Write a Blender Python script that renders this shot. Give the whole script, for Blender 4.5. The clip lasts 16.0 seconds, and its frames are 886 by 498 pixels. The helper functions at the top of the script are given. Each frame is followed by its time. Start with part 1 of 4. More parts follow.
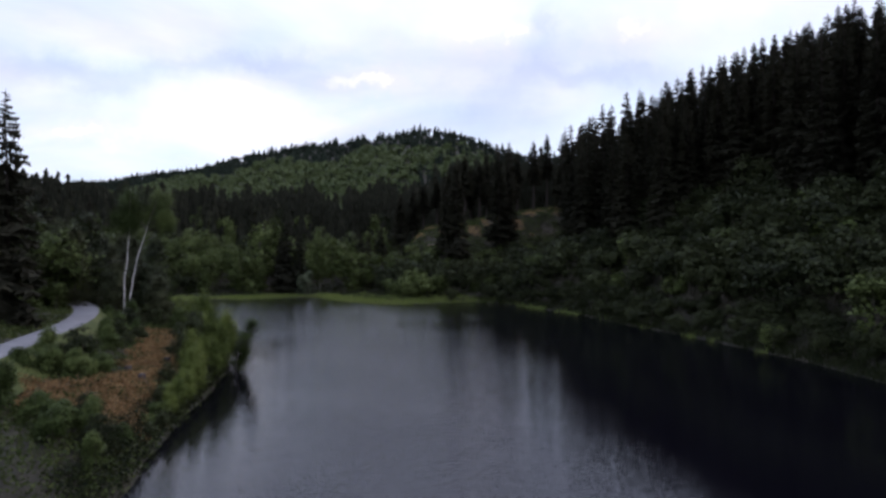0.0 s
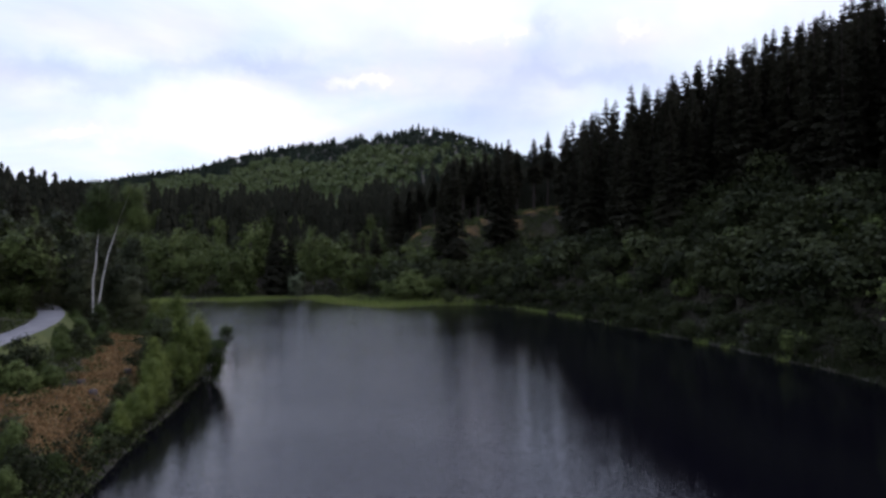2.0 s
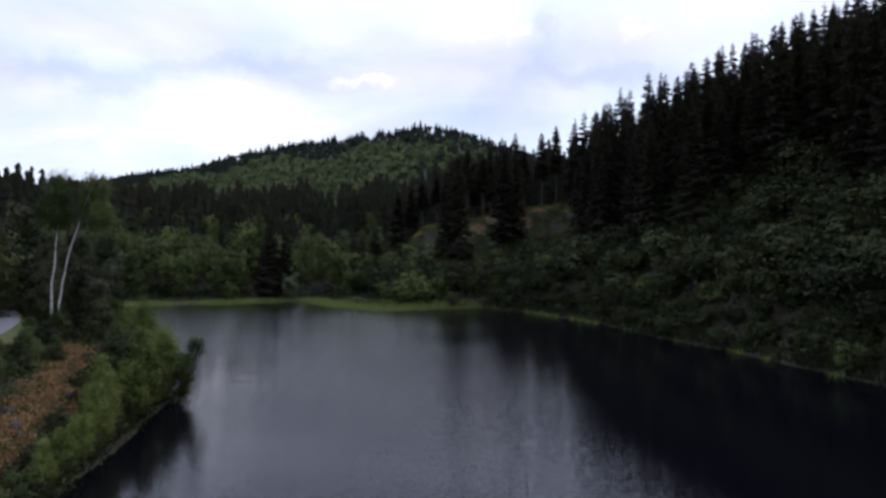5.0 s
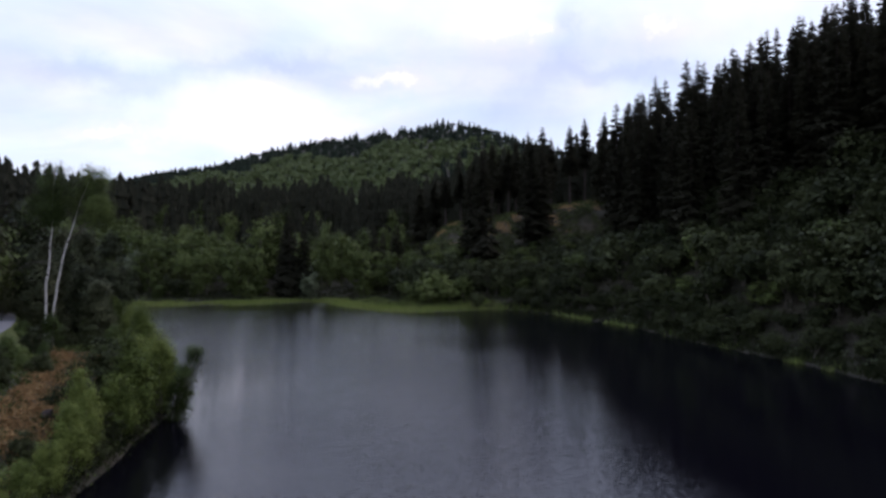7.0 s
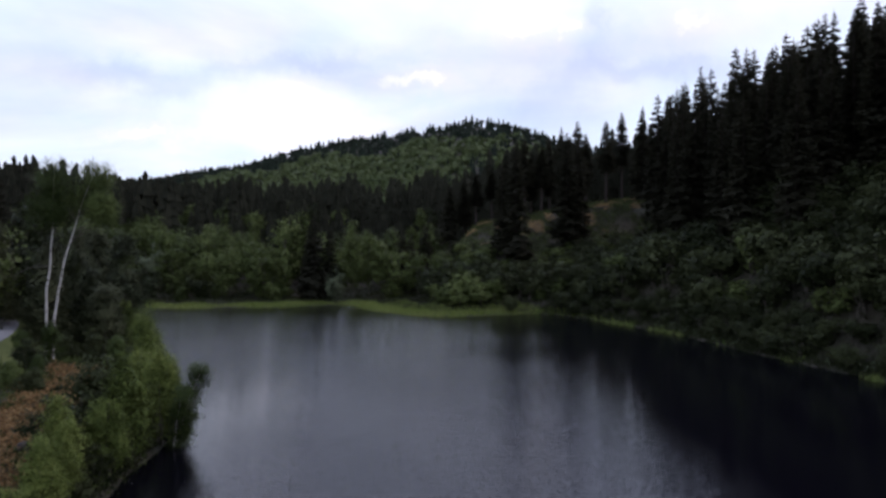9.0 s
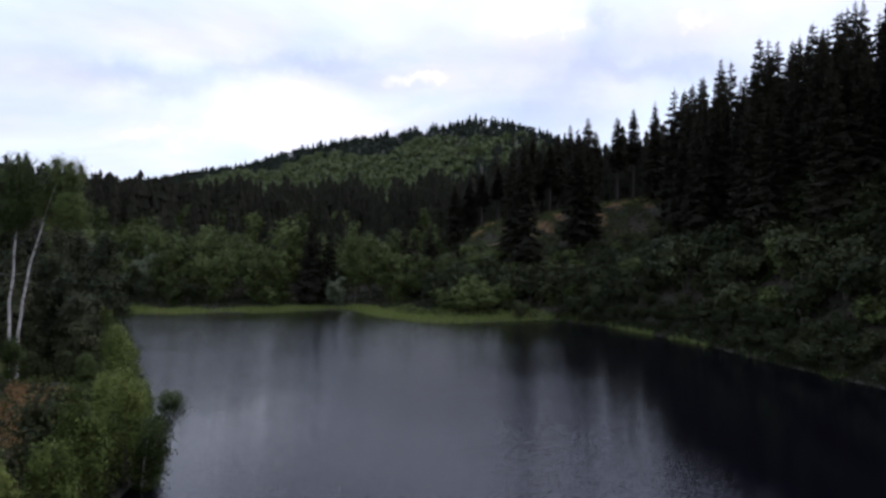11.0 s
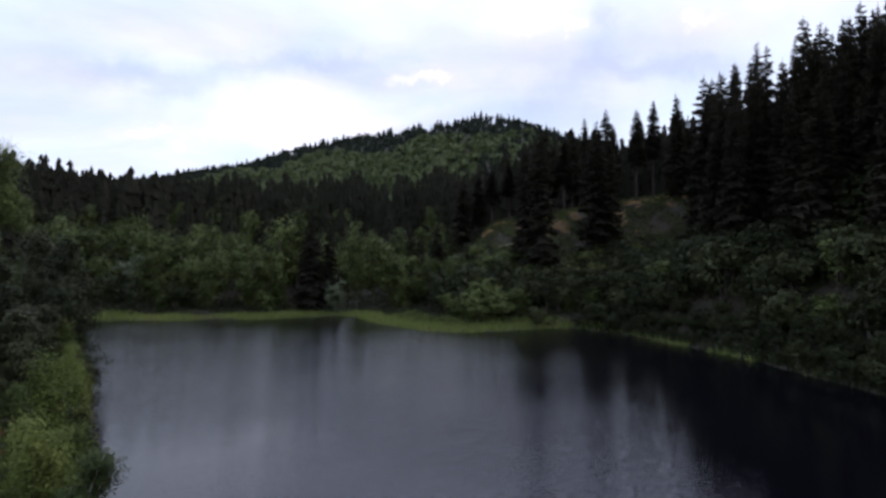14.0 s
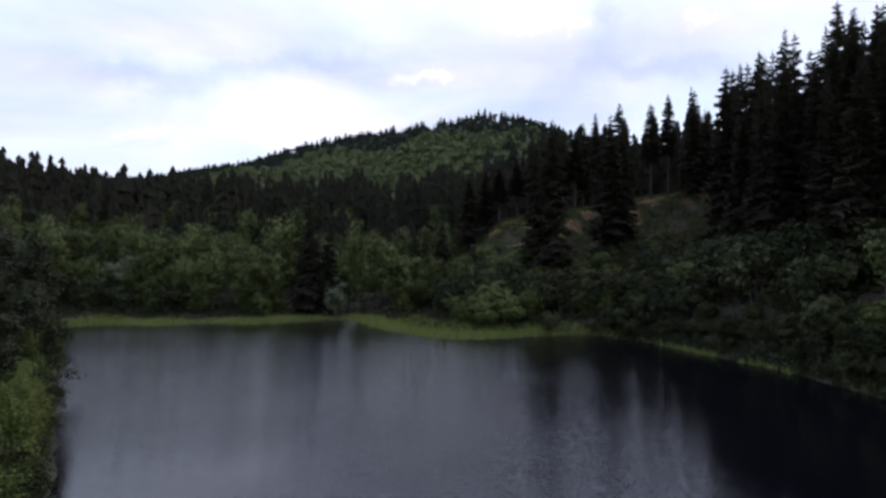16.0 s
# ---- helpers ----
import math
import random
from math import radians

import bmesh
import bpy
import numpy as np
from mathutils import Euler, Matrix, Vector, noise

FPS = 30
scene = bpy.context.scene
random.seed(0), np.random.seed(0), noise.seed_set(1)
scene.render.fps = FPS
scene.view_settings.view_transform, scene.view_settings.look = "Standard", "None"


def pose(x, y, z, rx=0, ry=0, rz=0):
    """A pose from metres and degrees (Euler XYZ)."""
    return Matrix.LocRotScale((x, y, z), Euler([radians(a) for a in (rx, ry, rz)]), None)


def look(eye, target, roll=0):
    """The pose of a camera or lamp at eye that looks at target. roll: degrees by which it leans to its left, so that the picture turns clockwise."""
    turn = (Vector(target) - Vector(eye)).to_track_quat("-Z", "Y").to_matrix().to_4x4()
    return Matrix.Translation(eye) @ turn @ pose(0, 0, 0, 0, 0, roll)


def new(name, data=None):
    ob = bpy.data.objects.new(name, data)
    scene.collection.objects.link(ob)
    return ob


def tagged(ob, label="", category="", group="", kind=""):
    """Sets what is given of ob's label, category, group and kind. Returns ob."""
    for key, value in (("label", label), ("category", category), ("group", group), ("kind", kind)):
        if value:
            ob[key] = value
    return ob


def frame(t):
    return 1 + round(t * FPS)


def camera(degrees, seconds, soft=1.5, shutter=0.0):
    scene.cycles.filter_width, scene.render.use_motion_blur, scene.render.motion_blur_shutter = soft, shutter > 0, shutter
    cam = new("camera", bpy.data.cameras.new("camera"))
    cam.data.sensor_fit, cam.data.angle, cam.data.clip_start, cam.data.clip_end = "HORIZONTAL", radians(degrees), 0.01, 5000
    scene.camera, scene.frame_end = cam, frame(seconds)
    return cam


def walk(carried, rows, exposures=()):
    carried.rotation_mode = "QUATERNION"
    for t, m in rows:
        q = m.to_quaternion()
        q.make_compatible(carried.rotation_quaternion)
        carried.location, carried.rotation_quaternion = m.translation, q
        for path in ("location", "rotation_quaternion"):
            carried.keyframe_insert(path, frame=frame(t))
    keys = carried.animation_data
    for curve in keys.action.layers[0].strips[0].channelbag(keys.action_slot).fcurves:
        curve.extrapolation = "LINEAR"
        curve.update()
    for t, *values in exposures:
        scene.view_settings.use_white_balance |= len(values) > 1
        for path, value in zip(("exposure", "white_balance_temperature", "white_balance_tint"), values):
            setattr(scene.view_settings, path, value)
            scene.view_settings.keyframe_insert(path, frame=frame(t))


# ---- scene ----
cam = camera(66.0, 16.0, soft=2.9)
ROWS = [
    (0.0, 0.00, 0.00, 14.58, 0.00, -0.45),
    (0.5, 0.18, 1.77, 14.50, -0.02, -0.41),
    (1.0, 0.35, 3.52, 14.42, -0.03, -0.40),
    (1.5, 0.52, 5.26, 14.37, -0.04, -0.38),
    (2.0, 0.62, 6.96, 14.36, -0.05, -0.36),
    (2.5, 0.65, 8.62, 14.38, -0.06, -0.35),
    (3.0, 0.64, 10.28, 14.39, -0.09, -0.36),
    (3.5, 0.58, 11.96, 14.38, -0.10, -0.36),
    (4.0, 0.50, 13.68, 14.34, -0.09, -0.36),
    (6.5, -0.02, 22.63, 14.18, 1.34, -0.47),
    (7.0, -0.19, 24.42, 14.20, 2.00, -0.50),
    (7.5, -0.39, 26.22, 14.24, 2.65, -0.53),
    (8.0, -0.58, 28.03, 14.32, 3.31, -0.57),
    (8.5, -0.81, 29.82, 14.45, 3.97, -0.60),
    (9.0, -1.08, 31.55, 14.59, 4.35, -0.62),
    (11.5, -2.53, 40.30, 15.15, 4.60, -0.65),
    (12.0, -2.83, 42.09, 15.26, 4.65, -0.68),
    (12.5, -3.17, 43.93, 15.31, 4.70, -0.70),
    (13.0, -3.53, 45.81, 15.29, 4.73, -0.69),
    (13.5, -3.86, 47.70, 15.29, 4.78, -0.68),
    (14.0, -4.18, 49.57, 15.30, 4.85, -0.69),
    (14.5, -4.48, 51.42, 15.34, 4.89, -0.71),
    (15.0, -4.81, 53.27, 15.38, 4.96, -0.71),
    (15.5, -5.17, 55.13, 15.43, 5.00, -0.73),
    (16.0, -5.53, 57.00, 15.48, 5.05, -0.74),
]
EXPOSURE = 0.12
walk(cam, [(t, pose(x, y, z, 90 + pitch, 0.15, yaw)) for t, x, y, z, yaw, pitch in ROWS], [(0.0, EXPOSURE, 6400, 32), (16.0, EXPOSURE, 6400, 32)])

# ---------------------------------------------------------------- light
SUN_ELEV, SUN_ROT = radians(48), radians(60)
world = bpy.data.worlds.new("world")
scene.world = world
world.use_nodes = True


def node(tree, kind, inputs=(), **props):
    """A shader node with its settings; inputs maps sockets to values or to other sockets."""
    n = tree.nodes.new(kind)
    for key, value in props.items():
        setattr(n, key, value)
    for key, value in dict(inputs).items():
        if isinstance(value, bpy.types.NodeSocket):
            tree.links.new(value, n.inputs[key])
        else:
            n.inputs[key].default_value = value
    return n


def build_sky():
    """Clear sky behind a broken sheet of pale cloud, with a bank of cumulus low over the hills."""
    t = world.node_tree
    t.nodes.clear()
    sky = node(t, "ShaderNodeTexSky", sky_type="NISHITA", sun_disc=False, sun_elevation=SUN_ELEV, sun_rotation=SUN_ROT,
               air_density=1.0, dust_density=1.0, ozone_density=2.0)
    co = node(t, "ShaderNodeTexCoord")
    xyz = node(t, "ShaderNodeSeparateXYZ", {0: co.outputs["Generated"]})

    def calc(op, a, b=0.0, c=0.0):
        return node(t, "ShaderNodeMath", {0: a, 1: b, 2: c}, operation=op).outputs[0]

    z = calc("MAXIMUM", xyz.outputs[2], 0.0)
    den = calc("ADD", z, 0.22)
    u, v = calc("DIVIDE", xyz.outputs[0], den), calc("DIVIDE", xyz.outputs[1], den)
    uv = node(t, "ShaderNodeCombineXYZ", {0: u, 1: v, 2: 0.37}).outputs[0]
    big = node(t, "ShaderNodeTexNoise", {"Vector": uv, "Scale": 1.1, "Detail": 6.0, "Roughness": 0.5, "Distortion": 0.6}).outputs[0]
    fine = node(t, "ShaderNodeTexNoise", {"Vector": uv, "Scale": 2.3, "Detail": 5.0, "Roughness": 0.5, "Distortion": 0.4}).outputs[0]
    # cumulus: side bearing and height over the horizon of the bank's lumps, with ragged edges
    ragged = node(t, "ShaderNodeTexNoise", {"Vector": co.outputs["Generated"], "Scale": 7.0, "Detail": 9.0, "Roughness": 0.62}).outputs["Color"]
    rag = node(t, "ShaderNodeSeparateXYZ", {0: ragged})
    bx = calc("ADD", calc("DIVIDE", xyz.outputs[0], calc("MAXIMUM", xyz.outputs[1], 0.05)), calc("MULTIPLY", calc("SUBTRACT", rag.outputs[0], 0.5), 0.34))
    bz = calc("ADD", calc("DIVIDE", xyz.outputs[2], calc("MAXIMUM", xyz.outputs[1], 0.05)), calc("MULTIPLY", calc("SUBTRACT", rag.outputs[1], 0.5), 0.15))
    lump = None
    for cx, cz, rx, rz, amount in CUMULUS:
        dx, dz = calc("DIVIDE", calc("SUBTRACT", bx, cx), rx), calc("DIVIDE", calc("SUBTRACT", bz, cz), rz)
        d2 = calc("ADD", calc("MULTIPLY", dx, dx), calc("MULTIPLY", dz, dz))
        g = calc("MULTIPLY", calc("EXPONENT", calc("MULTIPLY", d2, -1.0)), amount)
        lump = g if lump is None else calc("MAXIMUM", lump, g)
    lump = calc("MULTIPLY", lump, node(t, "ShaderNodeMapRange", {0: rag.outputs[2], 1: 0.36, 2: 0.56, 3: 0.45, 4: 1.1}).outputs[0])
    lump = calc("MULTIPLY", lump, calc("GREATER_THAN", xyz.outputs[1], 0.1))
    cover = node(t, "ShaderNodeMapRange", {0: big, 1: 0.36, 2: 0.60, 3: 0.66, 4: 1.0}).outputs[0]
    high = node(t, "ShaderNodeMapRange", {0: z, 1: 0.30, 2: 0.70, 3: 1.0, 4: 0.66}).outputs[0]
    cover = calc("MULTIPLY", cover, high)
    for cx, cz, rx, rz, amount in GAPS:
        dx, dz = calc("DIVIDE", calc("SUBTRACT", bx, cx), rx), calc("DIVIDE", calc("SUBTRACT", bz, cz), rz)
        d2 = calc("ADD", calc("MULTIPLY", dx, dx), calc("MULTIPLY", dz, dz))
        hole = calc("MULTIPLY", calc("EXPONENT", calc("MULTIPLY", d2, -1.0)), amount)
        cover = calc("MULTIPLY", cover, calc("SUBTRACT", 1.0, hole))
    cover = calc("MAXIMUM", cover, calc("MINIMUM", calc("MULTIPLY", lump, 1.2), 1.0))
    shade = calc("ADD", calc("MULTIPLY", fine, 0.85), calc("MULTIPLY", lump, 0.42))
    tone = node(t, "ShaderNodeValToRGB", {0: shade})
    e = tone.color_ramp.elements
    e[0].position, e[1].position = 0.30, 0.84
    e[0].color, e[1].color = (7.5, 9.85, 10.8, 1), (9.6, 10.4, 10.7, 1)
    # thinner, bluer cloud towards the zenith
    thin_up = node(t, "ShaderNodeMapRange", {0: z, 1: 0.24, 2: 0.5, 3: 0.0, 4: 1.0}, interpolation_type="SMOOTHSTEP").outputs[0]
    tint = node(t, "ShaderNodeMix", {0: thin_up, 6: tone.outputs[0], 7: (7.9, 9.9, 12.0, 1.0)}, data_type="RGBA")
    mix = node(t, "ShaderNodeMix", {0: cover, 6: sky.outputs[0], 7: tint.outputs[2]}, data_type="RGBA")
    # a cloud sheet is brighter overhead than at the horizon
    strength = node(t, "ShaderNodeMapRange", {0: z, 1: 0.27, 2: 0.55, 3: 0.1, 4: 0.16})
    bg = node(t, "ShaderNodeBackground", {0: mix.outputs[2], 1: strength.outputs[0]})
    node(t, "ShaderNodeOutputWorld", {0: bg.outputs[0]})


# cloud lumps: bearing to the right, height, half widths, strength
CUMULUS = ((-0.53, 0.170, 0.09, 0.018, 0.95), (-0.44, 0.178, 0.06, 0.014, 0.8), (-0.36, 0.180, 0.10, 0.026, 0.95), (-0.30, 0.212, 0.09, 0.030, 1.0), (-0.20, 0.180, 0.09, 0.022, 0.9), (0.02, 0.320, 0.11, 0.050, 0.95), (0.10, 0.300, 0.07, 0.03, 0.8),
           (0.27, 0.305, 0.09, 0.045, 0.85), (-0.09, 0.232, 0.11, 0.018, 0.75), (-0.56, 0.315, 0.14, 0.03, 0.5), (-0.35, 0.318, 0.12, 0.03, 0.45), (-0.20, 0.29, 0.06, 0.02, 0.4), (0.50, 0.34, 0.10, 0.03, 0.5))
# paler stretches where the blue shows through
GAPS = ((-0.54, 0.255, 0.15, 0.028, 0.3), (0.09, 0.205, 0.07, 0.045, 0.3), (0.24, 0.238, 0.13, 0.018, 0.35), (-0.30, 0.262, 0.12, 0.012, 0.2), (0.17, 0.31, 0.03, 0.04, 0.25))
build_sky()
sun = new("sun", bpy.data.lights.new("sun", "SUN"))
sun.data.energy, sun.data.angle, sun.data.color = 0.8, radians(30), (1.0, 0.95, 0.88)
sun.matrix_world = look((300 * math.sin(SUN_ROT) * math.cos(SUN_ELEV), 300 * math.cos(SUN_ROT) * math.cos(SUN_ELEV), 300 * math.sin(SUN_ELEV)), (0, 0, 0))


# ---------------------------------------------------------------- materials
def material(name, rough=0.7):
    m = bpy.data.materials.new(name)
    m.use_nodes = True
    t = m.node_tree
    t.nodes.clear()
    bsdf = node(t, "ShaderNodeBsdfPrincipled", {"Roughness": rough})
    out = node(t, "ShaderNodeOutputMaterial", {0: bsdf.outputs[0]})
    return m, t, bsdf, out


def ramp(t, fac, stops):
    r = node(t, "ShaderNodeValToRGB", {0: fac})
    e = r.color_ramp.elements
    while len(e) < len(stops):
        e.new(0.5)
    for k, (p, c) in enumerate(stops):
        e[k].position, e[k].color = p, (*c, 1)
    return r.outputs[0]


def leaf_material(name, dark, mid, light, rough=0.55, through_light=0.25, scale=0.35, island=0.45):
    """Foliage: tone differs leaf by leaf, clump by clump and plant by plant; thin leaves let some light through."""
    m, t, bsdf, out = material(name, rough)
    geo = node(t, "ShaderNodeNewGeometry")
    info = node(t, "ShaderNodeObjectInfo")
    n = node(t, "ShaderNodeTexNoise", {"Vector": geo.outputs["Position"], "Scale": scale, "Detail": 3.0})
    a = node(t, "ShaderNodeMath", {0: geo.outputs["Random Per Island"], 1: island}, operation="MULTIPLY")
    b = node(t, "ShaderNodeMath", {0: n.outputs[0], 1: 1.0 - island, 2: a.outputs[0]}, operation="MULTIPLY_ADD")
    c = node(t, "ShaderNodeMath", {0: info.outputs["Random"], 1: 0.45, 2: b.outputs[0]}, operation="MULTIPLY_ADD")
    d = node(t, "ShaderNodeMath", {0: c.outputs[0], 1: 0.22}, operation="SUBTRACT")
    col = ramp(t, d.outputs[0], [(0.15, dark), (0.5, mid), (0.9, light)])
    t.links.new(col, bsdf.inputs["Base Color"])
    bsdf.inputs["Specular IOR Level"].default_value = 0.06
    tr = node(t, "ShaderNodeBsdfTranslucent", {0: col})
    mix = node(t, "ShaderNodeMixShader", {0: through_light, 1: bsdf.outputs[0], 2: tr.outputs[0]})
    t.links.new(mix.outputs[0], out.inputs[0])
    return m


def bark_material(name, base, patch, scale, patch_at):
    m, t, bsdf, out = material(name, 0.9)
    bsdf.inputs["Specular IOR Level"].default_value = 0.12
    co = node(t, "ShaderNodeTexCoord")
    mp = node(t, "ShaderNodeMapping", {0: co.outputs["Object"], "Scale": (scale, scale, scale * 1.6)})
    n = node(t, "ShaderNodeTexNoise", {"Vector": mp.outputs[0], "Scale": 1.0, "Detail": 5.0, "Roughness": 0.65})
    t.links.new(ramp(t, n.outputs[0], [(patch_at - 0.06, patch), (patch_at + 0.04, base), (1.0, base)]), bsdf.inputs["Base Color"])
    bump = node(t, "ShaderNodeBump", {"Height": n.outputs[0], "Strength": 0.5, "Distance": 0.03})
    t.links.new(bump.outputs[0], bsdf.inputs["Normal"])
    return m


# needle tone and through-light raised, standing in for haze over the dark stands
SPRUCE = leaf_material("spruce_needles", (0.024, 0.0235, 0.0155), (0.034, 0.0335, 0.0215), (0.052, 0.050, 0.031), 0.9, 0.4, 0.25, 0.25)
FAR_SPRUCE = leaf_material("far_spruce_needles", (0.008, 0.013, 0.009), (0.016, 0.023, 0.015), (0.029, 0.039, 0.022), 0.85, 0.05, 0.09, 0.15)
# darker than bank_leaves, so the shade between bushes is put into the colour
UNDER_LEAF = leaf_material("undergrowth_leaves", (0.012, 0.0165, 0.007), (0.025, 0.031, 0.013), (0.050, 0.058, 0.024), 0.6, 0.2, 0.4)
BANK_LEAF = leaf_material("bank_leaves", (0.018, 0.028, 0.009), (0.042, 0.060, 0.016), (0.090, 0.105, 0.034), 0.6, 0.2, 0.3)
YOUNG_LEAF = leaf_material("young_birch_leaves", (0.035, 0.051, 0.013), (0.092, 0.124, 0.029), (0.178, 0.210, 0.054), 0.55, 0.36, 0.5)
# raised like spruce_needles: the missing haze is put into the colour
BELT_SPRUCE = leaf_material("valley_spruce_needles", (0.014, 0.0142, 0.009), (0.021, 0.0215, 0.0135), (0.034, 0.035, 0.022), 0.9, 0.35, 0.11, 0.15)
PINE = leaf_material("pine_needles", (0.018, 0.024, 0.013), (0.040, 0.048, 0.023), (0.080, 0.082, 0.040), 0.7, 0.10)
BIRCH_LEAF = leaf_material("birch_leaves", (0.027, 0.041, 0.013), (0.064, 0.090, 0.026), (0.120, 0.148, 0.046), 0.55, 0.3)
# darkened: the spruces' shade on the steep shore is put into this green
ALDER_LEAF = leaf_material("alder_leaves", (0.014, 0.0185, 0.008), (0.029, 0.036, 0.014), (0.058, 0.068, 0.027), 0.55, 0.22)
VALLEY_LEAF = leaf_material("valley_leaves", (0.033, 0.045, 0.013), (0.070, 0.093, 0.027), (0.128, 0.156, 0.052), 0.55, 0.3)
HILL_LEAF = leaf_material("hill_leaves", (0.034, 0.047, 0.019), (0.058, 0.079, 0.029), (0.090, 0.113, 0.043), 0.6, 0.25, 0.03, 0.2)
WILLOW_LEAF = leaf_material("willow_leaves", (0.050, 0.066, 0.036), (0.092, 0.112, 0.062), (0.150, 0.170, 0.100), 0.55, 0.25)
BRACKEN = leaf_material("dead_bracken", (0.090, 0.052, 0.023), (0.240, 0.146, 0.064), (0.430, 0.310, 0.160), 0.85, 0.2, 0.8, 0.3)
REED = leaf_material("reed_blades", (0.065, 0.100, 0.020), (0.125, 0.180, 0.036), (0.220, 0.245, 0.080), 0.6, 0.3, 0.12)
GRASS = leaf_material("bank_grass", (0.035, 0.050, 0.015), (0.075, 0.090, 0.028), (0.150, 0.140, 0.055), 0.7, 0.2, 0.25)
SPRUCE_BARK = bark_material("spruce_bark", (0.058, 0.045, 0.038), (0.032, 0.027, 0.024), 2.5, 0.45)
BIRCH_BARK = bark_material("birch_bark", (0.46, 0.43, 0.38), (0.06, 0.052, 0.045), 2.2, 0.43)
GREY_BARK = bark_material("grey_bark", (0.105, 0.092, 0.075), (0.05, 0.045, 0.038), 3.0, 0.42)


def ground_material():
    m, t, bsdf, out = material("forest_ground", 0.95)
    geo = node(t, "ShaderNodeNewGeometry")
    a = node(t, "ShaderNodeTexNoise", {"Vector": geo.outputs["Position"], "Scale": 0.09, "Detail": 6.0, "Roughness": 0.6})
    b = node(t, "ShaderNodeTexNoise", {"Vector": geo.outputs["Position"], "Scale": 1.6, "Detail": 6.0, "Roughness": 0.7})
    s = node(t, "ShaderNodeMath", {0: b.outputs[0], 1: 0.5, 2: 0.0}, operation="MULTIPLY_ADD")
    s = node(t, "ShaderNodeMath", {0: a.outputs[0], 1: 0.6, 2: s.outputs[0]}, operation="MULTIPLY_ADD")
    col = ramp(t, s.outputs[0], [(0.36, (0.011, 0.010, 0.005)), (0.52, (0.019, 0.018, 0.008)), (0.66, (0.034, 0.026, 0.013)), (0.8, (0.058, 0.040, 0.021))])
    t.links.new(col, bsdf.inputs["Base Color"])
    bump = node(t, "ShaderNodeBump", {"Height": b.outputs[0], "Strength": 0.9, "Distance": 0.3})
    t.links.new(bump.outputs[0], bsdf.inputs["Normal"])
    return m


def water_material():
    """Dark lake water: short wind waves with crests across the valley, calmer under the near bank and the steep shore."""
    m, t, bsdf, out = material("lake_water", 0.09)
    bsdf.inputs["Base Color"].default_value = (0.0020, 0.0018, 0.0033, 1)
    bsdf.inputs["IOR"].default_value = 1.333
    geo = node(t, "ShaderNodeNewGeometry")
    pos = node(t, "ShaderNodeSeparateXYZ", {0: geo.outputs["Position"]})

    def calc(op, a, b=0.0, c=0.0):
        return node(t, "ShaderNodeMath", {0: a, 1: b, 2: c}, operation=op).outputs[0]

    def smooth(value, a, b, lo, hi):
        return node(t, "ShaderNodeMapRange", {0: value, 1: a, 2: b, 3: lo, 4: hi}, interpolation_type="SMOOTHSTEP").outputs[0]
    across = node(t, "ShaderNodeMapping", {0: geo.outputs["Position"], "Rotation": (0, 0, radians(-3)), "Scale": (0.3, 1.0, 1.0)})
    chop = node(t, "ShaderNodeTexNoise", {"Vector": across.outputs[0], "Scale": 26.0, "Detail": 1.0})
    swell = node(t, "ShaderNodeTexNoise", {"Vector": across.outputs[0], "Scale": 3.6, "Detail": 2.0})
    waves = node(t, "ShaderNodeMix", {0: 0.05, 6: chop.outputs["Color"], 7: swell.outputs["Color"]}, data_type="RGBA")
    slope = node(t, "ShaderNodeSeparateXYZ", {0: waves.outputs[2]})
    gusts = node(t, "ShaderNodeTexNoise", {"Vector": geo.outputs["Position"], "Scale": 0.035, "Detail": 3.0})
    gust = smooth(gusts.outputs[0], 0.35, 0.65, 0.75, 1.2)
    lee = smooth(pos.outputs[0], -8.0, 22.0, 1.0, 0.16)
    off = calc("MULTIPLY_ADD", pos.outputs[1], 0.135, pos.outputs[0])
    near = smooth(off, -13.0, -2.0, 0.25, 1.0)
    far = smooth(pos.outputs[1], 80.0, 125.0, 0.0, 1.0)
    force = calc("MULTIPLY", calc("MULTIPLY", calc("MAXIMUM", near, far), lee), gust)
    sx = calc("MULTIPLY", calc("SUBTRACT", slope.outputs[0], 0.5), calc("MULTIPLY", force, 0.22))
    sy = calc("MULTIPLY", calc("SUBTRACT", slope.outputs[1], 0.5), calc("MULTIPLY", force, 1.25))
    flat = node(t, "ShaderNodeCombineXYZ", {0: sx, 1: sy, 2: 1.0})
    nor = node(t, "ShaderNodeVectorMath", {0: flat.outputs[0]}, operation="NORMALIZE")
    t.links.new(nor.outputs[0], bsdf.inputs["Normal"])
    return m


def asphalt_material():
    m, t, bsdf, out = material("worn_asphalt", 0.85)
    geo = node(t, "ShaderNodeNewGeometry")
    a = node(t, "ShaderNodeTexNoise", {"Vector": geo.outputs["Position"], "Scale": 0.8, "Detail": 5.0})
    b = node(t, "ShaderNodeTexNoise", {"Vector": geo.outputs["Position"], "Scale": 30.0, "Detail": 2.0})
    s = node(t, "ShaderNodeMath", {0: b.outputs[0], 1: 0.3, 2: a.outputs[0]}, operation="MULTIPLY_ADD")
    t.links.new(ramp(t, s.outputs[0], [(0.45, (0.09, 0.09, 0.093)), (0.9, (0.16, 0.16, 0.16))]), bsdf.inputs["Base Color"])
    bump = node(t, "ShaderNodeBump", {"Height": b.outputs[0], "Strength": 0.3, "Distance": 0.01})
    t.links.new(bump.outputs[0], bsdf.inputs["Normal"])
    return m


GROUND, WATER, ASPHALT = ground_material(), water_material(), asphalt_material()


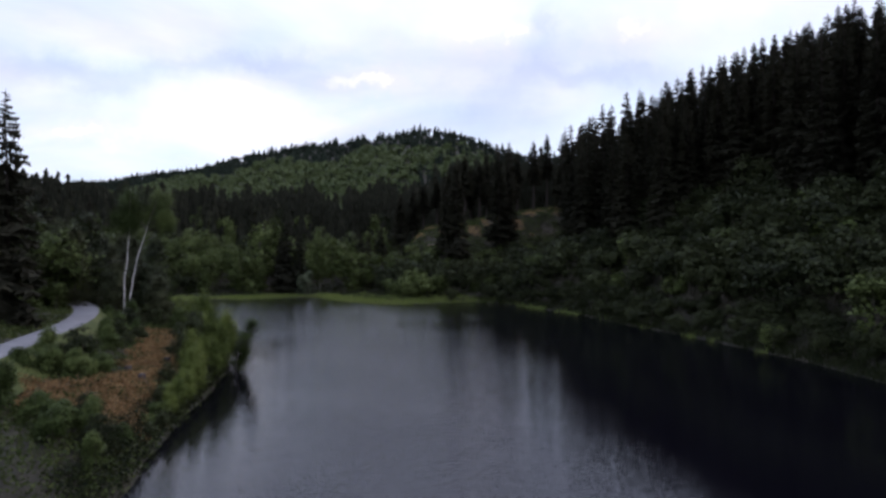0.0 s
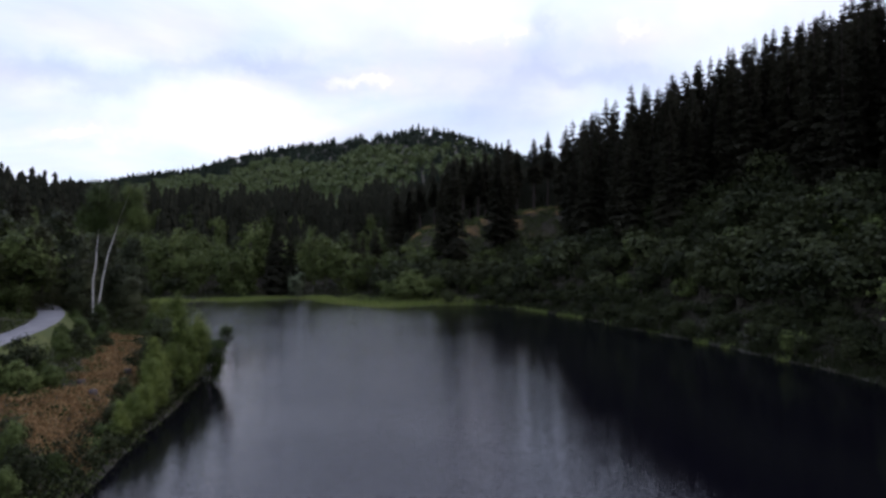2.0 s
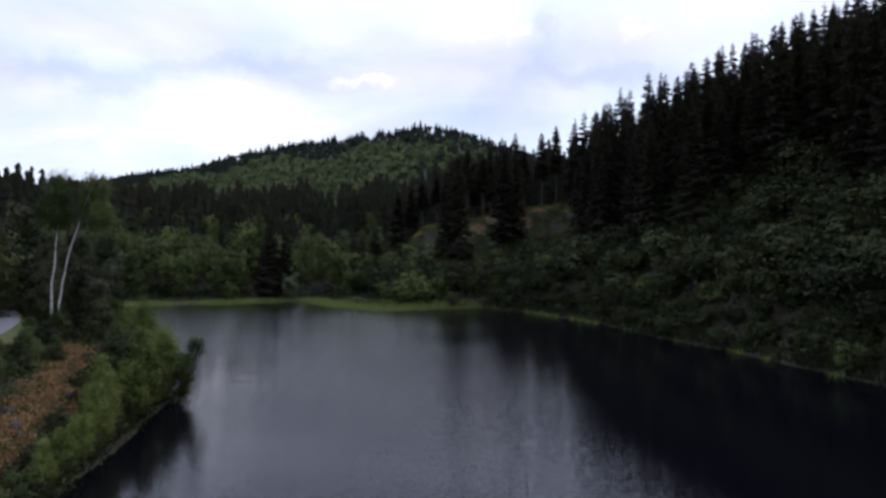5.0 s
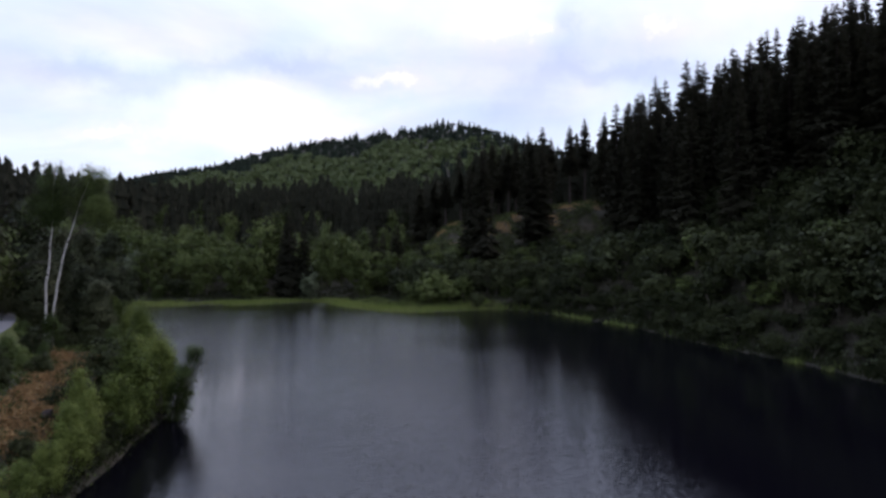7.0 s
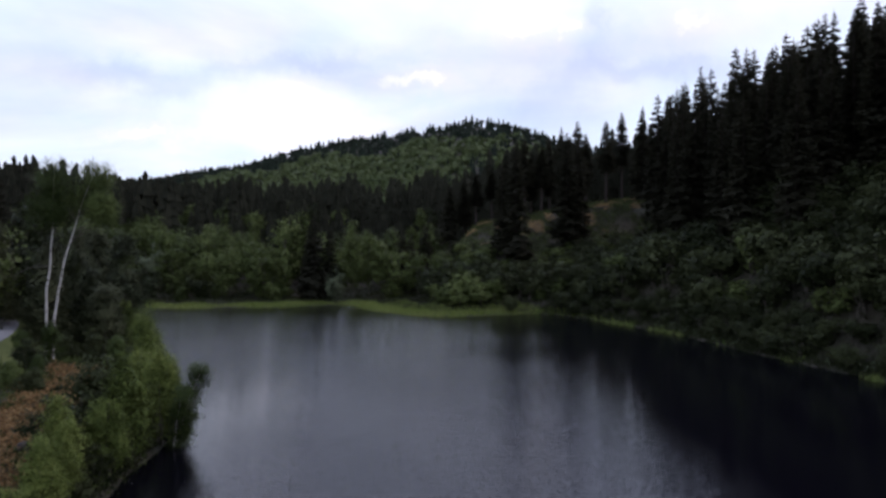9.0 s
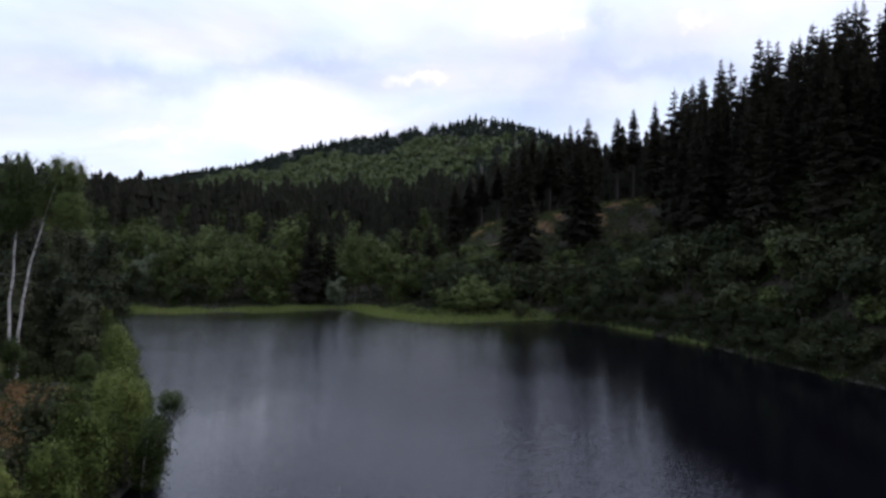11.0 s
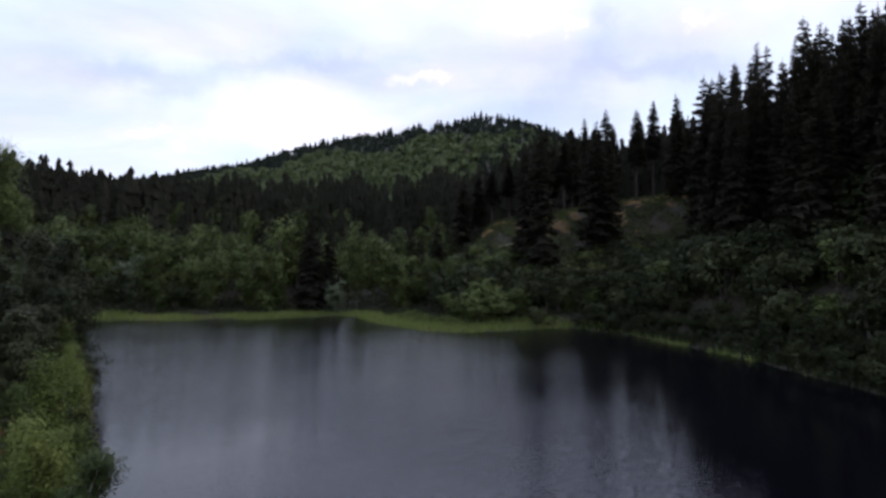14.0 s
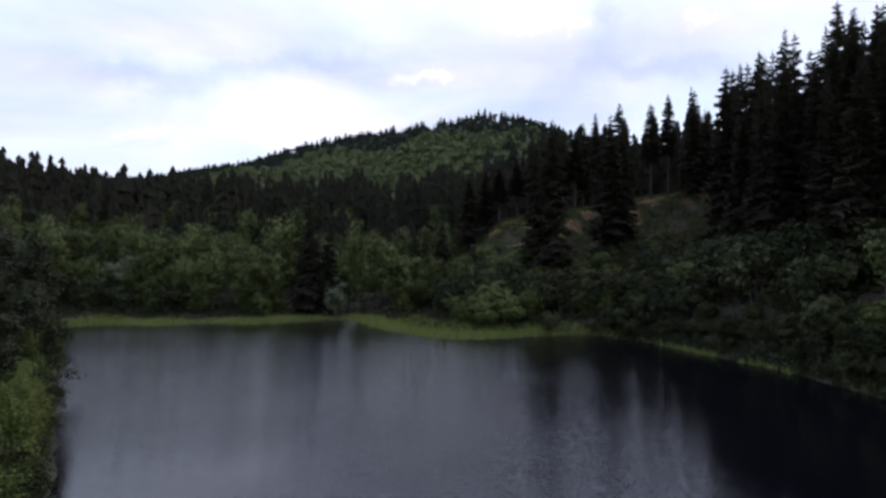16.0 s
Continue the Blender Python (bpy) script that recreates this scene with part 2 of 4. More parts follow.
# ---------------------------------------------------------------- meshes
def mesh_of(name, verts, faces, mat, smooth=False):
    """A mesh from an array of places and an array of triangles or quads."""
    verts, faces = np.asarray(verts, np.float32), np.asarray(faces, np.int32)
    k = faces.shape[1]
    me = bpy.data.meshes.new(name)
    me.vertices.add(len(verts))
    me.vertices.foreach_set("co", verts.ravel())
    me.loops.add(faces.size)
    me.loops.foreach_set("vertex_index", faces.ravel())
    me.polygons.add(len(faces))
    me.polygons.foreach_set("loop_start", np.arange(0, faces.size, k, dtype=np.int32))
    me.polygons.foreach_set("use_smooth", np.full(len(faces), smooth))
    me.update(calc_edges=True)
    me.materials.append(mat)
    return me


def joined(pieces):
    """One pair of arrays out of many."""
    vs, fs, k = [], [], 0
    for v, f in pieces:
        vs.append(v)
        fs.append(f + k)
        k += len(v)
    return np.concatenate(vs), np.concatenate(fs)


def tube(points, radii, sides=6):
    """A tapered tube along points, as quads."""
    points, radii = np.asarray(points, float), np.asarray(radii, float)
    tang = np.gradient(points, axis=0)
    tang /= np.linalg.norm(tang, axis=1)[:, None]
    ref = np.array([1.0, 0, 0]) if abs(tang[0, 0]) < 0.8 else np.array([0, 1.0, 0])
    a = np.cross(tang, ref)
    a /= np.linalg.norm(a, axis=1)[:, None]
    b = np.cross(tang, a)
    ang = np.linspace(0, 2 * np.pi, sides, endpoint=False)
    v = points[:, None] + radii[:, None, None] * (np.cos(ang)[None, :, None] * a[:, None] + np.sin(ang)[None, :, None] * b[:, None])
    n = len(points)
    i, j = np.meshgrid(np.arange(n - 1), np.arange(sides), indexing="ij")
    j2 = (j + 1) % sides
    f = np.stack([i * sides + j, i * sides + j2, (i + 1) * sides + j2, (i + 1) * sides + j], -1).reshape(-1, 4)
    return v.reshape(-1, 3), f


def unit(v):
    return v / np.maximum(np.linalg.norm(v, axis=-1, keepdims=True), 1e-9)


def leaves(rng, centres, size, outward=None, flat=0.35):
    """Pointed leaves, turned at random, a little towards outward."""
    n = len(centres)
    nor = rng.normal(size=(n, 3)) * (0.7 if outward is None else 0.5) + np.array([0, 0, flat])
    if outward is not None:
        nor += outward * 1.4
    nor = unit(nor)
    a = unit(np.cross(nor, rng.normal(size=(n, 3))))
    b = np.cross(nor, a)
    s = size * rng.uniform(0.65, 1.35, (n, 1))
    v = np.stack([centres - a * s, centres + a * s * 0.7 - b * s * 0.62, centres + a * s * 0.7 + b * s * 0.62], 1).reshape(-1, 3)
    return v, np.arange(3 * n).reshape(-1, 3)


# ---------------------------------------------------------------- terrain
# shore: x, y and the bank behind it (0 far meadow, 1 left bank, 2 steep right bank)
SHORE = [(-14, -70, 1), (-15, -20, 1), (-17, 20, 1), (-19.2, 41, 1), (-21.4, 52, 1), (-22.2, 59, 1), (-23.4, 68, 1), (-25, 78, 1), (-28.8, 88, 1), (-34.6, 98, 1), (-42, 109, 1),
         (-51, 122, 1), (-64, 143, 0.9), (-80, 164, 0.6), (-86, 172, 0.2), (-80, 174.5, 0), (-71, 176, 0), (-65, 176.5, 0), (-59, 179.5, 0), (-53, 178.5, 0), (-47, 181.5, 0), (-42, 184, 0), (-36, 186.5, 0),
         (-32, 185, 0), (-28.9, 178, 0), (-23.4, 169.8, 0), (-18.2, 165.3, 0), (-13.6, 163.6, 0), (-9, 163.2, 0), (-4.7, 164.2, 0), (-1, 166.5, 0), (4, 170, 0.5), (9, 169.5, 0.9), (13, 165.5, 1.3), (16.5, 161, 1.7),
         (19.6, 156, 2), (22.3, 151, 2), (24.6, 146.5, 2), (26.8, 142, 2), (28.4, 137.5, 2), (30.2, 131, 2), (32.4, 123, 2), (36, 113.5, 2), (39.4, 104.5, 2), (41.6, 95, 2), (43.8, 87, 2), (45.2, 80, 2), (46, 68, 2),
         (48, 40, 2), (50, 0, 2), (50, -70, 2)]
PROFILE_D = np.array([0, 1.5, 4, 10, 22, 35, 60, 110, 220, 500, 6000.0])
PROFILES = np.array([
    [0, 0.3, 0.5, 0.8, 1.4, 2.2, 3.4, 5.0, 9.0, 15.0, 15.0],
    [0, 1.0, 2.6, 3.5, 6.1, 8.0, 9.5, 16.0, 30.0, 60.0, 60.0],
    [0, 0.9, 3.2, 9.0, 17.5, 26.0, 39.0, 54.0, 70.0, 82.0, 82.0],
])
CREST = np.array([(-180, 675, 47.4), (-70, 1125, 92.4), (-31, 1222, 101.4), (-26.6, 964, 91.2), (-21.9, 808, 90.4), (-15.5, 700, 98.4), (-8.7, 645, 106.9), (-4, 608, 111.4), (-1.8, 600, 114.4), (1, 600, 110.9), (3.6, 601, 100.9), (6.9, 604, 86.9), (15, 600, 77.4), (40, 525, 84.9), (90, 450, 69.9), (180, 675, 47.4)], float)


def shore_samples():
    pts = np.array(SHORE, float)
    pts = np.vstack([pts, pts[:1]])
    out = []
    for p, q in zip(pts[:-1], pts[1:]):
        n = max(2, int(np.hypot(*(q - p)[:2]) / 1.0))
        out.append(p + (q - p) * np.linspace(0, 1, n, endpoint=False)[:, None])
    return np.vstack(out)


SAMPLES = shore_samples()


def lake_inside(x, y):
    inside = np.zeros(x.shape, bool)
    pts = np.array(SHORE, float)[:, :2]
    for (x1, y1), (x2, y2) in zip(pts, np.roll(pts, -1, 0)):
        cross = (y1 > y) != (y2 > y)
        inside ^= cross & (x < (x2 - x1) * (y - y1) / (y2 - y1 + 1e-12) + x1)
    return inside


def shore_distance(x, y):
    """Distance to the shore (minus: in the lake) and the bank there."""
    x, y = np.atleast_1d(np.asarray(x, float)), np.atleast_1d(np.asarray(y, float))
    d, bank = np.empty(x.shape), np.empty(x.shape)
    for k in range(0, len(x), 4000):
        s = slice(k, k + 4000)
        dist = np.hypot(x[s, None] - SAMPLES[None, :, 0], y[s, None] - SAMPLES[None, :, 1])
        m = dist.min(1)
        w = np.exp(-(dist - m[:, None]) / (2.0 + 0.10 * m[:, None]))
        d[s], bank[s] = m, (w * SAMPLES[None, :, 2]).sum(1) / w.sum(1)
    return np.where(lake_inside(x, y), -d, d), bank


def height(x, y):
    """Ground height over the lake."""
    x, y = np.atleast_1d(np.asarray(x, float)), np.atleast_1d(np.asarray(y, float))
    d, bank = shore_distance(x, y)
    dd = np.maximum(d, 0)
    prof = np.stack([np.interp(dd, PROFILE_D, p) for p in PROFILES])
    lo = np.clip(bank.astype(int), 0, 1)
    f = bank - lo
    ii = np.arange(len(x))
    z = prof[lo, ii] * (1 - f) + prof[lo + 1, ii] * f
    # the rise in the woods on the far left
    z = z + 15 * np.exp(-(((x + 170) / 62) ** 2 + ((y - 240) / 75) ** 2)) * np.clip(dd / 40, 0, 1)
    # the spur with the clearing, behind the lake's right corner
    spur = np.minimum(0.6 * np.maximum(dd - 2, 0), np.interp(y, (168, 195, 206, 218, 240, 330), (0.5, 8.5, 14, 21, 23, 24)) + 0.15 * (x - 10) * np.clip((y - 195) / 20, 0, 1))
    side = np.clip((x + 24) / 20, 0, 1) * np.clip((y - 150) / 12, 0, 1) * np.clip((330 - y) / 60, 0, 1)
    z = np.maximum(z, spur * side * side * (3 - 2 * side))
    r, th = np.hypot(x, y), np.degrees(np.arctan2(x, y))
    cr, cz = np.interp(th, CREST[:, 0], CREST[:, 1]), np.interp(th, CREST[:, 0], CREST[:, 2])
    s = (r - 300) / (cr - 300)
    up = np.clip(s, 0, 1)
    hill = 14 + (cz - 14) * (up ** 1.15) * (1 - 0.10 * up * (1 - up))
    hill = np.where(s > 1, 14 + (cz - 14) * np.exp(-((s - 1) * 0.9) ** 2), hill)
    wob = 0.5 * np.sin(x * 0.31 + 1.3 * np.sin(y * 0.17)) * np.sin(y * 0.27 + np.sin(x * 0.13)) + 0.22 * np.sin(x * 0.9 + y * 0.4) * np.sin(y * 1.1 - x * 0.3)
    amp = np.clip((dd - 1.0) / 8, 0, 1)
    big = 3.0 * np.sin(x * 0.021 + 2) * np.sin(y * 0.017 + 0.5 * np.sin(x * 0.01)) * np.clip((r - 260) / 300, 0, 1)
    land = np.maximum(z, np.where(r > 260, hill, 0)) + amp * wob + big
    return np.where(d > 0, land, -np.minimum(2.6, 0.3 * -d))


def h1(x, y):
    return float(height(x, y)[0])


def stretch(lo, hi, step, far, grow=1.13):
    mid = list(np.arange(lo, hi + step / 2, step))
    s, v, up = step, hi, []
    while v < far:
        s = min(s * grow, 160)
        v += s
        up.append(v)
    s, v, down = step, lo, []
    while v > -far:
        s = min(s * grow, 160)
        v -= s
        down.append(v)
    return np.array(down[::-1] + mid + up)


def build_ground():
    gx, gy = stretch(-100, 90, 2.0, 4700, 1.07), stretch(20, 245, 2.0, 4700, 1.07)
    X, Y = np.meshgrid(gx, gy)
    Z = height(X.ravel(), Y.ravel())
    v = np.stack([X.ravel(), Y.ravel(), Z], 1)
    n, m = len(gx), len(gy)
    i, j = np.meshgrid(np.arange(m - 1), np.arange(n - 1), indexing="ij")
    a = i * n + j
    f = np.stack([a, a + 1, a + n + 1, a + n], -1).reshape(-1, 4)
    ob = new("ground", mesh_of("ground", v, f, GROUND, True))
    tagged(ob, "wooded valley ground of dark soil, moss and leaf litter round a small lake", "ground", kind="structure")
    w = np.array([(-120, -90, 0), (80, -90, 0), (80, 200, 0), (-120, 200, 0)], float)
    ob = new("water", mesh_of("water", w, np.array([[0, 1, 2, 3]]), WATER))
    tagged(ob, "dark still lake water with faint ripples, mirroring trees and sky", "water", kind="structure")


build_ground()

ROAD = [(-31, 30), (-34, 44), (-35.5, 50), (-37.2, 58), (-38.6, 65), (-40.6, 74), (-43.5, 82.5), (-48, 92), (-54, 101.5), (-64, 112), (-80, 124), (-100, 134)]


def road_line(step=1.0):
    p = np.array(ROAD, float)
    s = np.concatenate([[0], np.cumsum(np.hypot(*np.diff(p, axis=0).T))])
    q = np.arange(0, s[-1], step)
    c = np.stack([np.interp(q, s, p[:, k]) for k in (0, 1)], 1)
    ker = np.ones(9) / 9
    pad = np.vstack([np.repeat(c[:1], 4, 0), c, np.repeat(c[-1:], 4, 0)])
    return np.stack([np.convolve(pad[:, k], ker, "valid") for k in (0, 1)], 1)


ROAD_LINE = road_line()


def build_road():
    c = ROAD_LINE
    t = unit(np.gradient(c, axis=0))
    side = np.stack([t[:, 1], -t[:, 0]], 1)
    z = height(c[:, 0], c[:, 1]) + 1.2
    z = np.convolve(np.pad(z, 6, mode="edge"), np.ones(13) / 13, "valid")
    rows = []
    for off, dz in ((-4.2, -2.1), (-1.5, -0.05), (-1.4, 0.0), (0, 0.04), (1.4, 0.0), (1.5, -0.05), (4.2, -2.1)):
        rows.append(np.column_stack([c + side * off, z + dz]))
    v = np.stack(rows, 1)
    n, m = v.shape[:2]
    a = (np.arange(n - 1)[:, None] * m + np.arange(m - 1)).ravel()
    f = np.stack([a, a + 1, a + m + 1, a + m], -1)
    part_of = np.tile(np.arange(m - 1), n - 1)
    top = (part_of >= 1) & (part_of <= 4)
    ob = new("road", mesh_of("road", v.reshape(-1, 3), f[top], ASPHALT, True))
    tagged(ob, "narrow worn grey asphalt forest road bending along the bank", "road", kind="structure")
    ob = new("road_verge", mesh_of("road_verge", v.reshape(-1, 3), f[~top], GRASS, True))
    tagged(ob, "grassy green verge sloping off the forest road", "verge", kind="structure")


build_road()


# ---------------------------------------------------------------- plants
def spruce_crown(rng, h, r, whorls, per, bare, full=0.62):
    """Whorls of drooping boughs with side twigs and hanging curtains; a slim leading shoot; triangles."""
    V = []
    lop = rng.uniform(0, 6.28)
    for k in range(whorls):
        u = k / (whorls - 1)
        z = h * (bare + (0.975 - bare) * u ** 0.86)
        q = 1 - z / h
        R = r * min(1.0, (q / (1 - bare)) ** full) * (0.72 + 0.28 * min(1, u * 5)) * 0.98 + 0.06
        n = max(5, int(round(per * (1 - 0.3 * u))))
        az = rng.uniform(0, 6.28) + np.arange(n) * 6.2832 / n + rng.normal(0, 0.25, n)
        L = R * rng.uniform(0.74, 1.1, n) * (1 + 0.10 * np.cos(az - lop))
        droop = rng.uniform(0.30, 0.62, n) * (1 - 0.75 * u) - 0.10 * u
        d = np.stack([np.cos(az), np.sin(az), np.zeros(n)], 1)
        p = np.stack([-np.sin(az), np.cos(az), np.zeros(n)], 1)
        zz = z + rng.normal(0, h * (0.003 + 0.013 * min(1, q * 5)), n)

        def c(s):
            out = d * (L * s)[:, None]
            out[:, 2] += zz - droop * L * s ** 1.2 + 0.14 * L * max(0, s - 0.6)
            return out
        w = (0.20 * L + 0.05)[:, None]
        for s0, s1 in ((0.0, 0.5), (0.5, 1.0)):
            V.append(np.stack([c(s0) + p * w * (1 - s0), c(s0) - p * w * (1 - s0), c(s1)], 1))
        for s in (0.3, 0.55, 0.8):
            for sg in (-1, 1):
                tw = (L * 0.52 * (1.05 - 0.5 * s) * rng.uniform(0.7, 1.25, n))[:, None]
                tip = c(s) + (d * 0.45 + sg * p * 0.9) * tw
                tip[:, 2] -= 0.35 * tw[:, 0] * rng.uniform(0.5, 1.6, n)
                V.append(np.stack([c(s - 0.14), c(min(1, s + 0.15)), tip], 1))
        for s in (0.25, 0.55, 0.8):
            tip = c(s) + p * (rng.normal(0, 0.14, n) * L)[:, None]
            tip[:, 2] -= (0.3 * min(1, q * 8) + 0.26 * L * (1 - 0.4 * s)) * rng.uniform(0.6, 1.3, n)
            V.append(np.stack([c(s - 0.2), c(min(1, s + 0.22)), tip], 1))
    a = np.array([0, 2.1, 4.2])
    V.append(np.array([[[math.cos(b) * 0.09, math.sin(b) * 0.09, h * 0.965], [math.cos(b + 2.1) * 0.09, math.sin(b + 2.1) * 0.09, h * 0.965], [0, 0, h * 1.005]] for b in a]))
    V = np.concatenate(V).reshape(-1, 3)
    return V, np.arange(len(V)).reshape(-1, 3)


def clumps_in(rng, n, rx, rz, cz, hollow=0.45):
    """Centres of leaf clumps in an uneven crown."""
    d = unit(rng.normal(size=(n, 3)))
    q = rng.uniform(hollow, 1.0, (n, 1)) ** 0.6
    lump = 1 + 0.28 * np.sin(d[:, :1] * 5 + rng.uniform(0, 6)) * np.sin(d[:, 1:2] * 4 + rng.uniform(0, 6)) + rng.normal(0, 0.08, (n, 1))
    return d * q * lump * np.array([rx, rx, rz]) + np.array([0, 0, cz])


def lobed(rng, n, rx, rz, cz, lobes=7):
    """Leaf clumps on the upper sides of several round lobes that make up one crown, with each clump's lobe centre."""
    d = unit(rng.normal(size=(lobes, 3)) + np.array([0, 0, 0.05]))
    mids = d * rng.uniform(0.40, 0.66, (lobes, 1)) * np.array([rx, rx, rz])
    size = rng.uniform(0.42, 0.62, lobes)
    which = rng.integers(lobes, size=n)
    e = unit(rng.normal(size=(n, 3)) + np.array([0, 0, 0.12]))
    c = mids[which] + e * (size[which] * rng.uniform(0.75, 1.0, n))[:, None] * np.array([rx, rx, rz * 0.5 + rx * 0.5])
    up = np.array([0, 0, cz])
    return c + up, mids[which] + up


def leafy(rng, centres, per, spread, size, mids=None):
    """Leaf cards gathered into clumps."""
    c = np.repeat(centres, per, 0)
    off = rng.normal(size=c.shape) * spread * np.array([1, 1, 0.75])
    mid = centres.mean(0) if mids is None else np.repeat(mids, per, 0)
    return leaves(rng, c + off, size, unit(c + off - mid))


def stems(rng, n, h, spread, r0, sides=5, lean=0.0):
    out = []
    for k in range(n):
        a = rng.uniform(0, 6.28)
        tip = np.array([math.cos(a) * spread * rng.uniform(0.3, 1) + lean, math.sin(a) * spread * rng.uniform(0.3, 1), h * rng.uniform(0.75, 1)])
        s = np.linspace(0, 1, 5)[:, None]
        base = np.array([rng.normal(0, 0.12), rng.normal(0, 0.12), -0.5]) * (1 if n > 1 else (0, 0, 1))
        pts = base + (tip - base) * np.concatenate([s ** 1.3, s ** 1.3, s], 1)
        pts[1:-1, :2] += rng.normal(0, spread * 0.05 + 0.03, (3, 2))
        out.append(tube(pts, r0 * (1 - 0.85 * s[:, 0]) * rng.uniform(0.7, 1), sides))
    return joined(out)


def plant_kind(name, stem_name, stem, stem_mat, crown, crown_mat):
    """Meshes that plants of one look share."""
    return (name, (stem_name, mesh_of(name + "_" + stem_name, *stem, stem_mat, True)), ("crown", mesh_of(name + "_crown", *crown, crown_mat)))


def plant(kind, x, y, scale, turn, label, category, group, dz=0.0, wide=1.0):
    name, *parts = kind
    root = new(name)
    root.empty_display_size = 0.3
    root.matrix_basis = pose(x, y, h1(x, y) - 0.1 + dz, 0, 0, turn) @ Matrix.Diagonal((scale * wide, scale * wide, scale, 1))
    for pname, me in parts:
        new(pname, me).parent = root
    return tagged(root, label, category, group)


def make_spruce(seed, h, r, bare, whorls=40, per=6, full=0.66):
    rng = np.random.default_rng(seed)
    z = np.linspace(-1.0, h * 0.97, 8)
    pts = np.stack([0.08 * np.sin(z * 0.2 + seed), 0.08 * np.cos(z * 0.17 + seed), z], 1)
    rad = 0.013 * h * (1 - 0.96 * np.clip(z / h, 0, 1)) + 0.015
    return plant_kind("spruce_tree", "trunk", tube(pts, rad, 6), SPRUCE_BARK, spruce_crown(rng, h, r, whorls, per, bare, full), SPRUCE)


def make_shrub(seed, name, h, rx, count, per, size, mat, bark=GREY_BARK, lean=0.0, cone=False):
    rng = np.random.default_rng(seed)
    c, mids = lobed(rng, count, rx, h * 0.5, h * 0.52, 6 if not cone else 9)
    c[:, 2] = np.maximum(c[:, 2], 0.25 * rng.uniform(0.5, 2, len(c)))
    if cone:
        c[:, :2] *= (1.3 - 1.05 * np.clip(c[:, 2:] / h, 0, 1)) ** 0.9
        mids[:, :2] *= 0.7
    c[:, 0] += lean * np.clip(c[:, 2] / h, 0, 1)
    return plant_kind(name, "stem", stems(rng, 4, h * 0.85, rx * 0.6, 0.05 + 0.008 * h, 4, lean), bark, leafy(rng, c, per, 0.032 * h + 0.09, size, mids), mat)


def make_tree(seed, name, h, rx, low, count, per, size, mat, bark=GREY_BARK, r0=0.18):
    """A broadleaf tree: one trunk, limbs into the crown, leaves in clumps."""
    rng = np.random.default_rng(seed)
    rz = h * (1 - low) / 2
    c, mids = lobed(rng, count, rx, rz, h - rz, 12)
    out = [stems(rng, 1, h * 0.95, 0.5, r0, 6)]
    for k in range(6):
        z0 = h * rng.uniform(low * 0.9, 0.75)
        tip = c[rng.integers(len(c))]
        s = np.linspace(0, 1, 5)[:, None]
        b = np.array([0, 0, z0])
        p = b + (tip - b) * s
        p[:, 2] += 0.12 * h * 0.3 * np.sin(s[:, 0] * 3.14)
        out.append(tube(p, r0 * 0.4 * (1 - 0.8 * s[:, 0]), 4))
    return plant_kind(name, "trunk", joined(out), bark, leafy(rng, c, per, 0.026 * h + 0.12, size, mids), mat)


def make_pine(seed, h, r, mat=PINE):
    """A bushy conifer: needle clumps on rising limbs."""
    rng = np.random.default_rng(seed)
    c = []
    for k in range(95):
        u = rng.uniform(0.08, 1.0)
        a, q = rng.uniform(0, 6.28), r * (1 - u) ** 0.6 * rng.uniform(0.4, 1.1) + 0.1
        c.append((math.cos(a) * q, math.sin(a) * q, h * u))
    c = np.array(c)
    out = [stems(rng, 1, h * 0.97, 0.25, 0.05 + 0.012 * h, 7)]
    for tip in c[::2]:
        b = np.array([0, 0, max(0.3, tip[2] - 0.25 * np.hypot(tip[0], tip[1]) - 0.3)])
        s = np.linspace(0, 1, 4)[:, None]
        out.append(tube(b + (tip - b) * s, (0.02 + 0.003 * h) * (1 - 0.8 * s[:, 0]), 4))
    return plant_kind("pine_tree", "trunk", joined(out), SPRUCE_BARK, leafy(rng, c, 84, 0.026 * h + 0.14, 0.13 + 0.003 * h), mat)


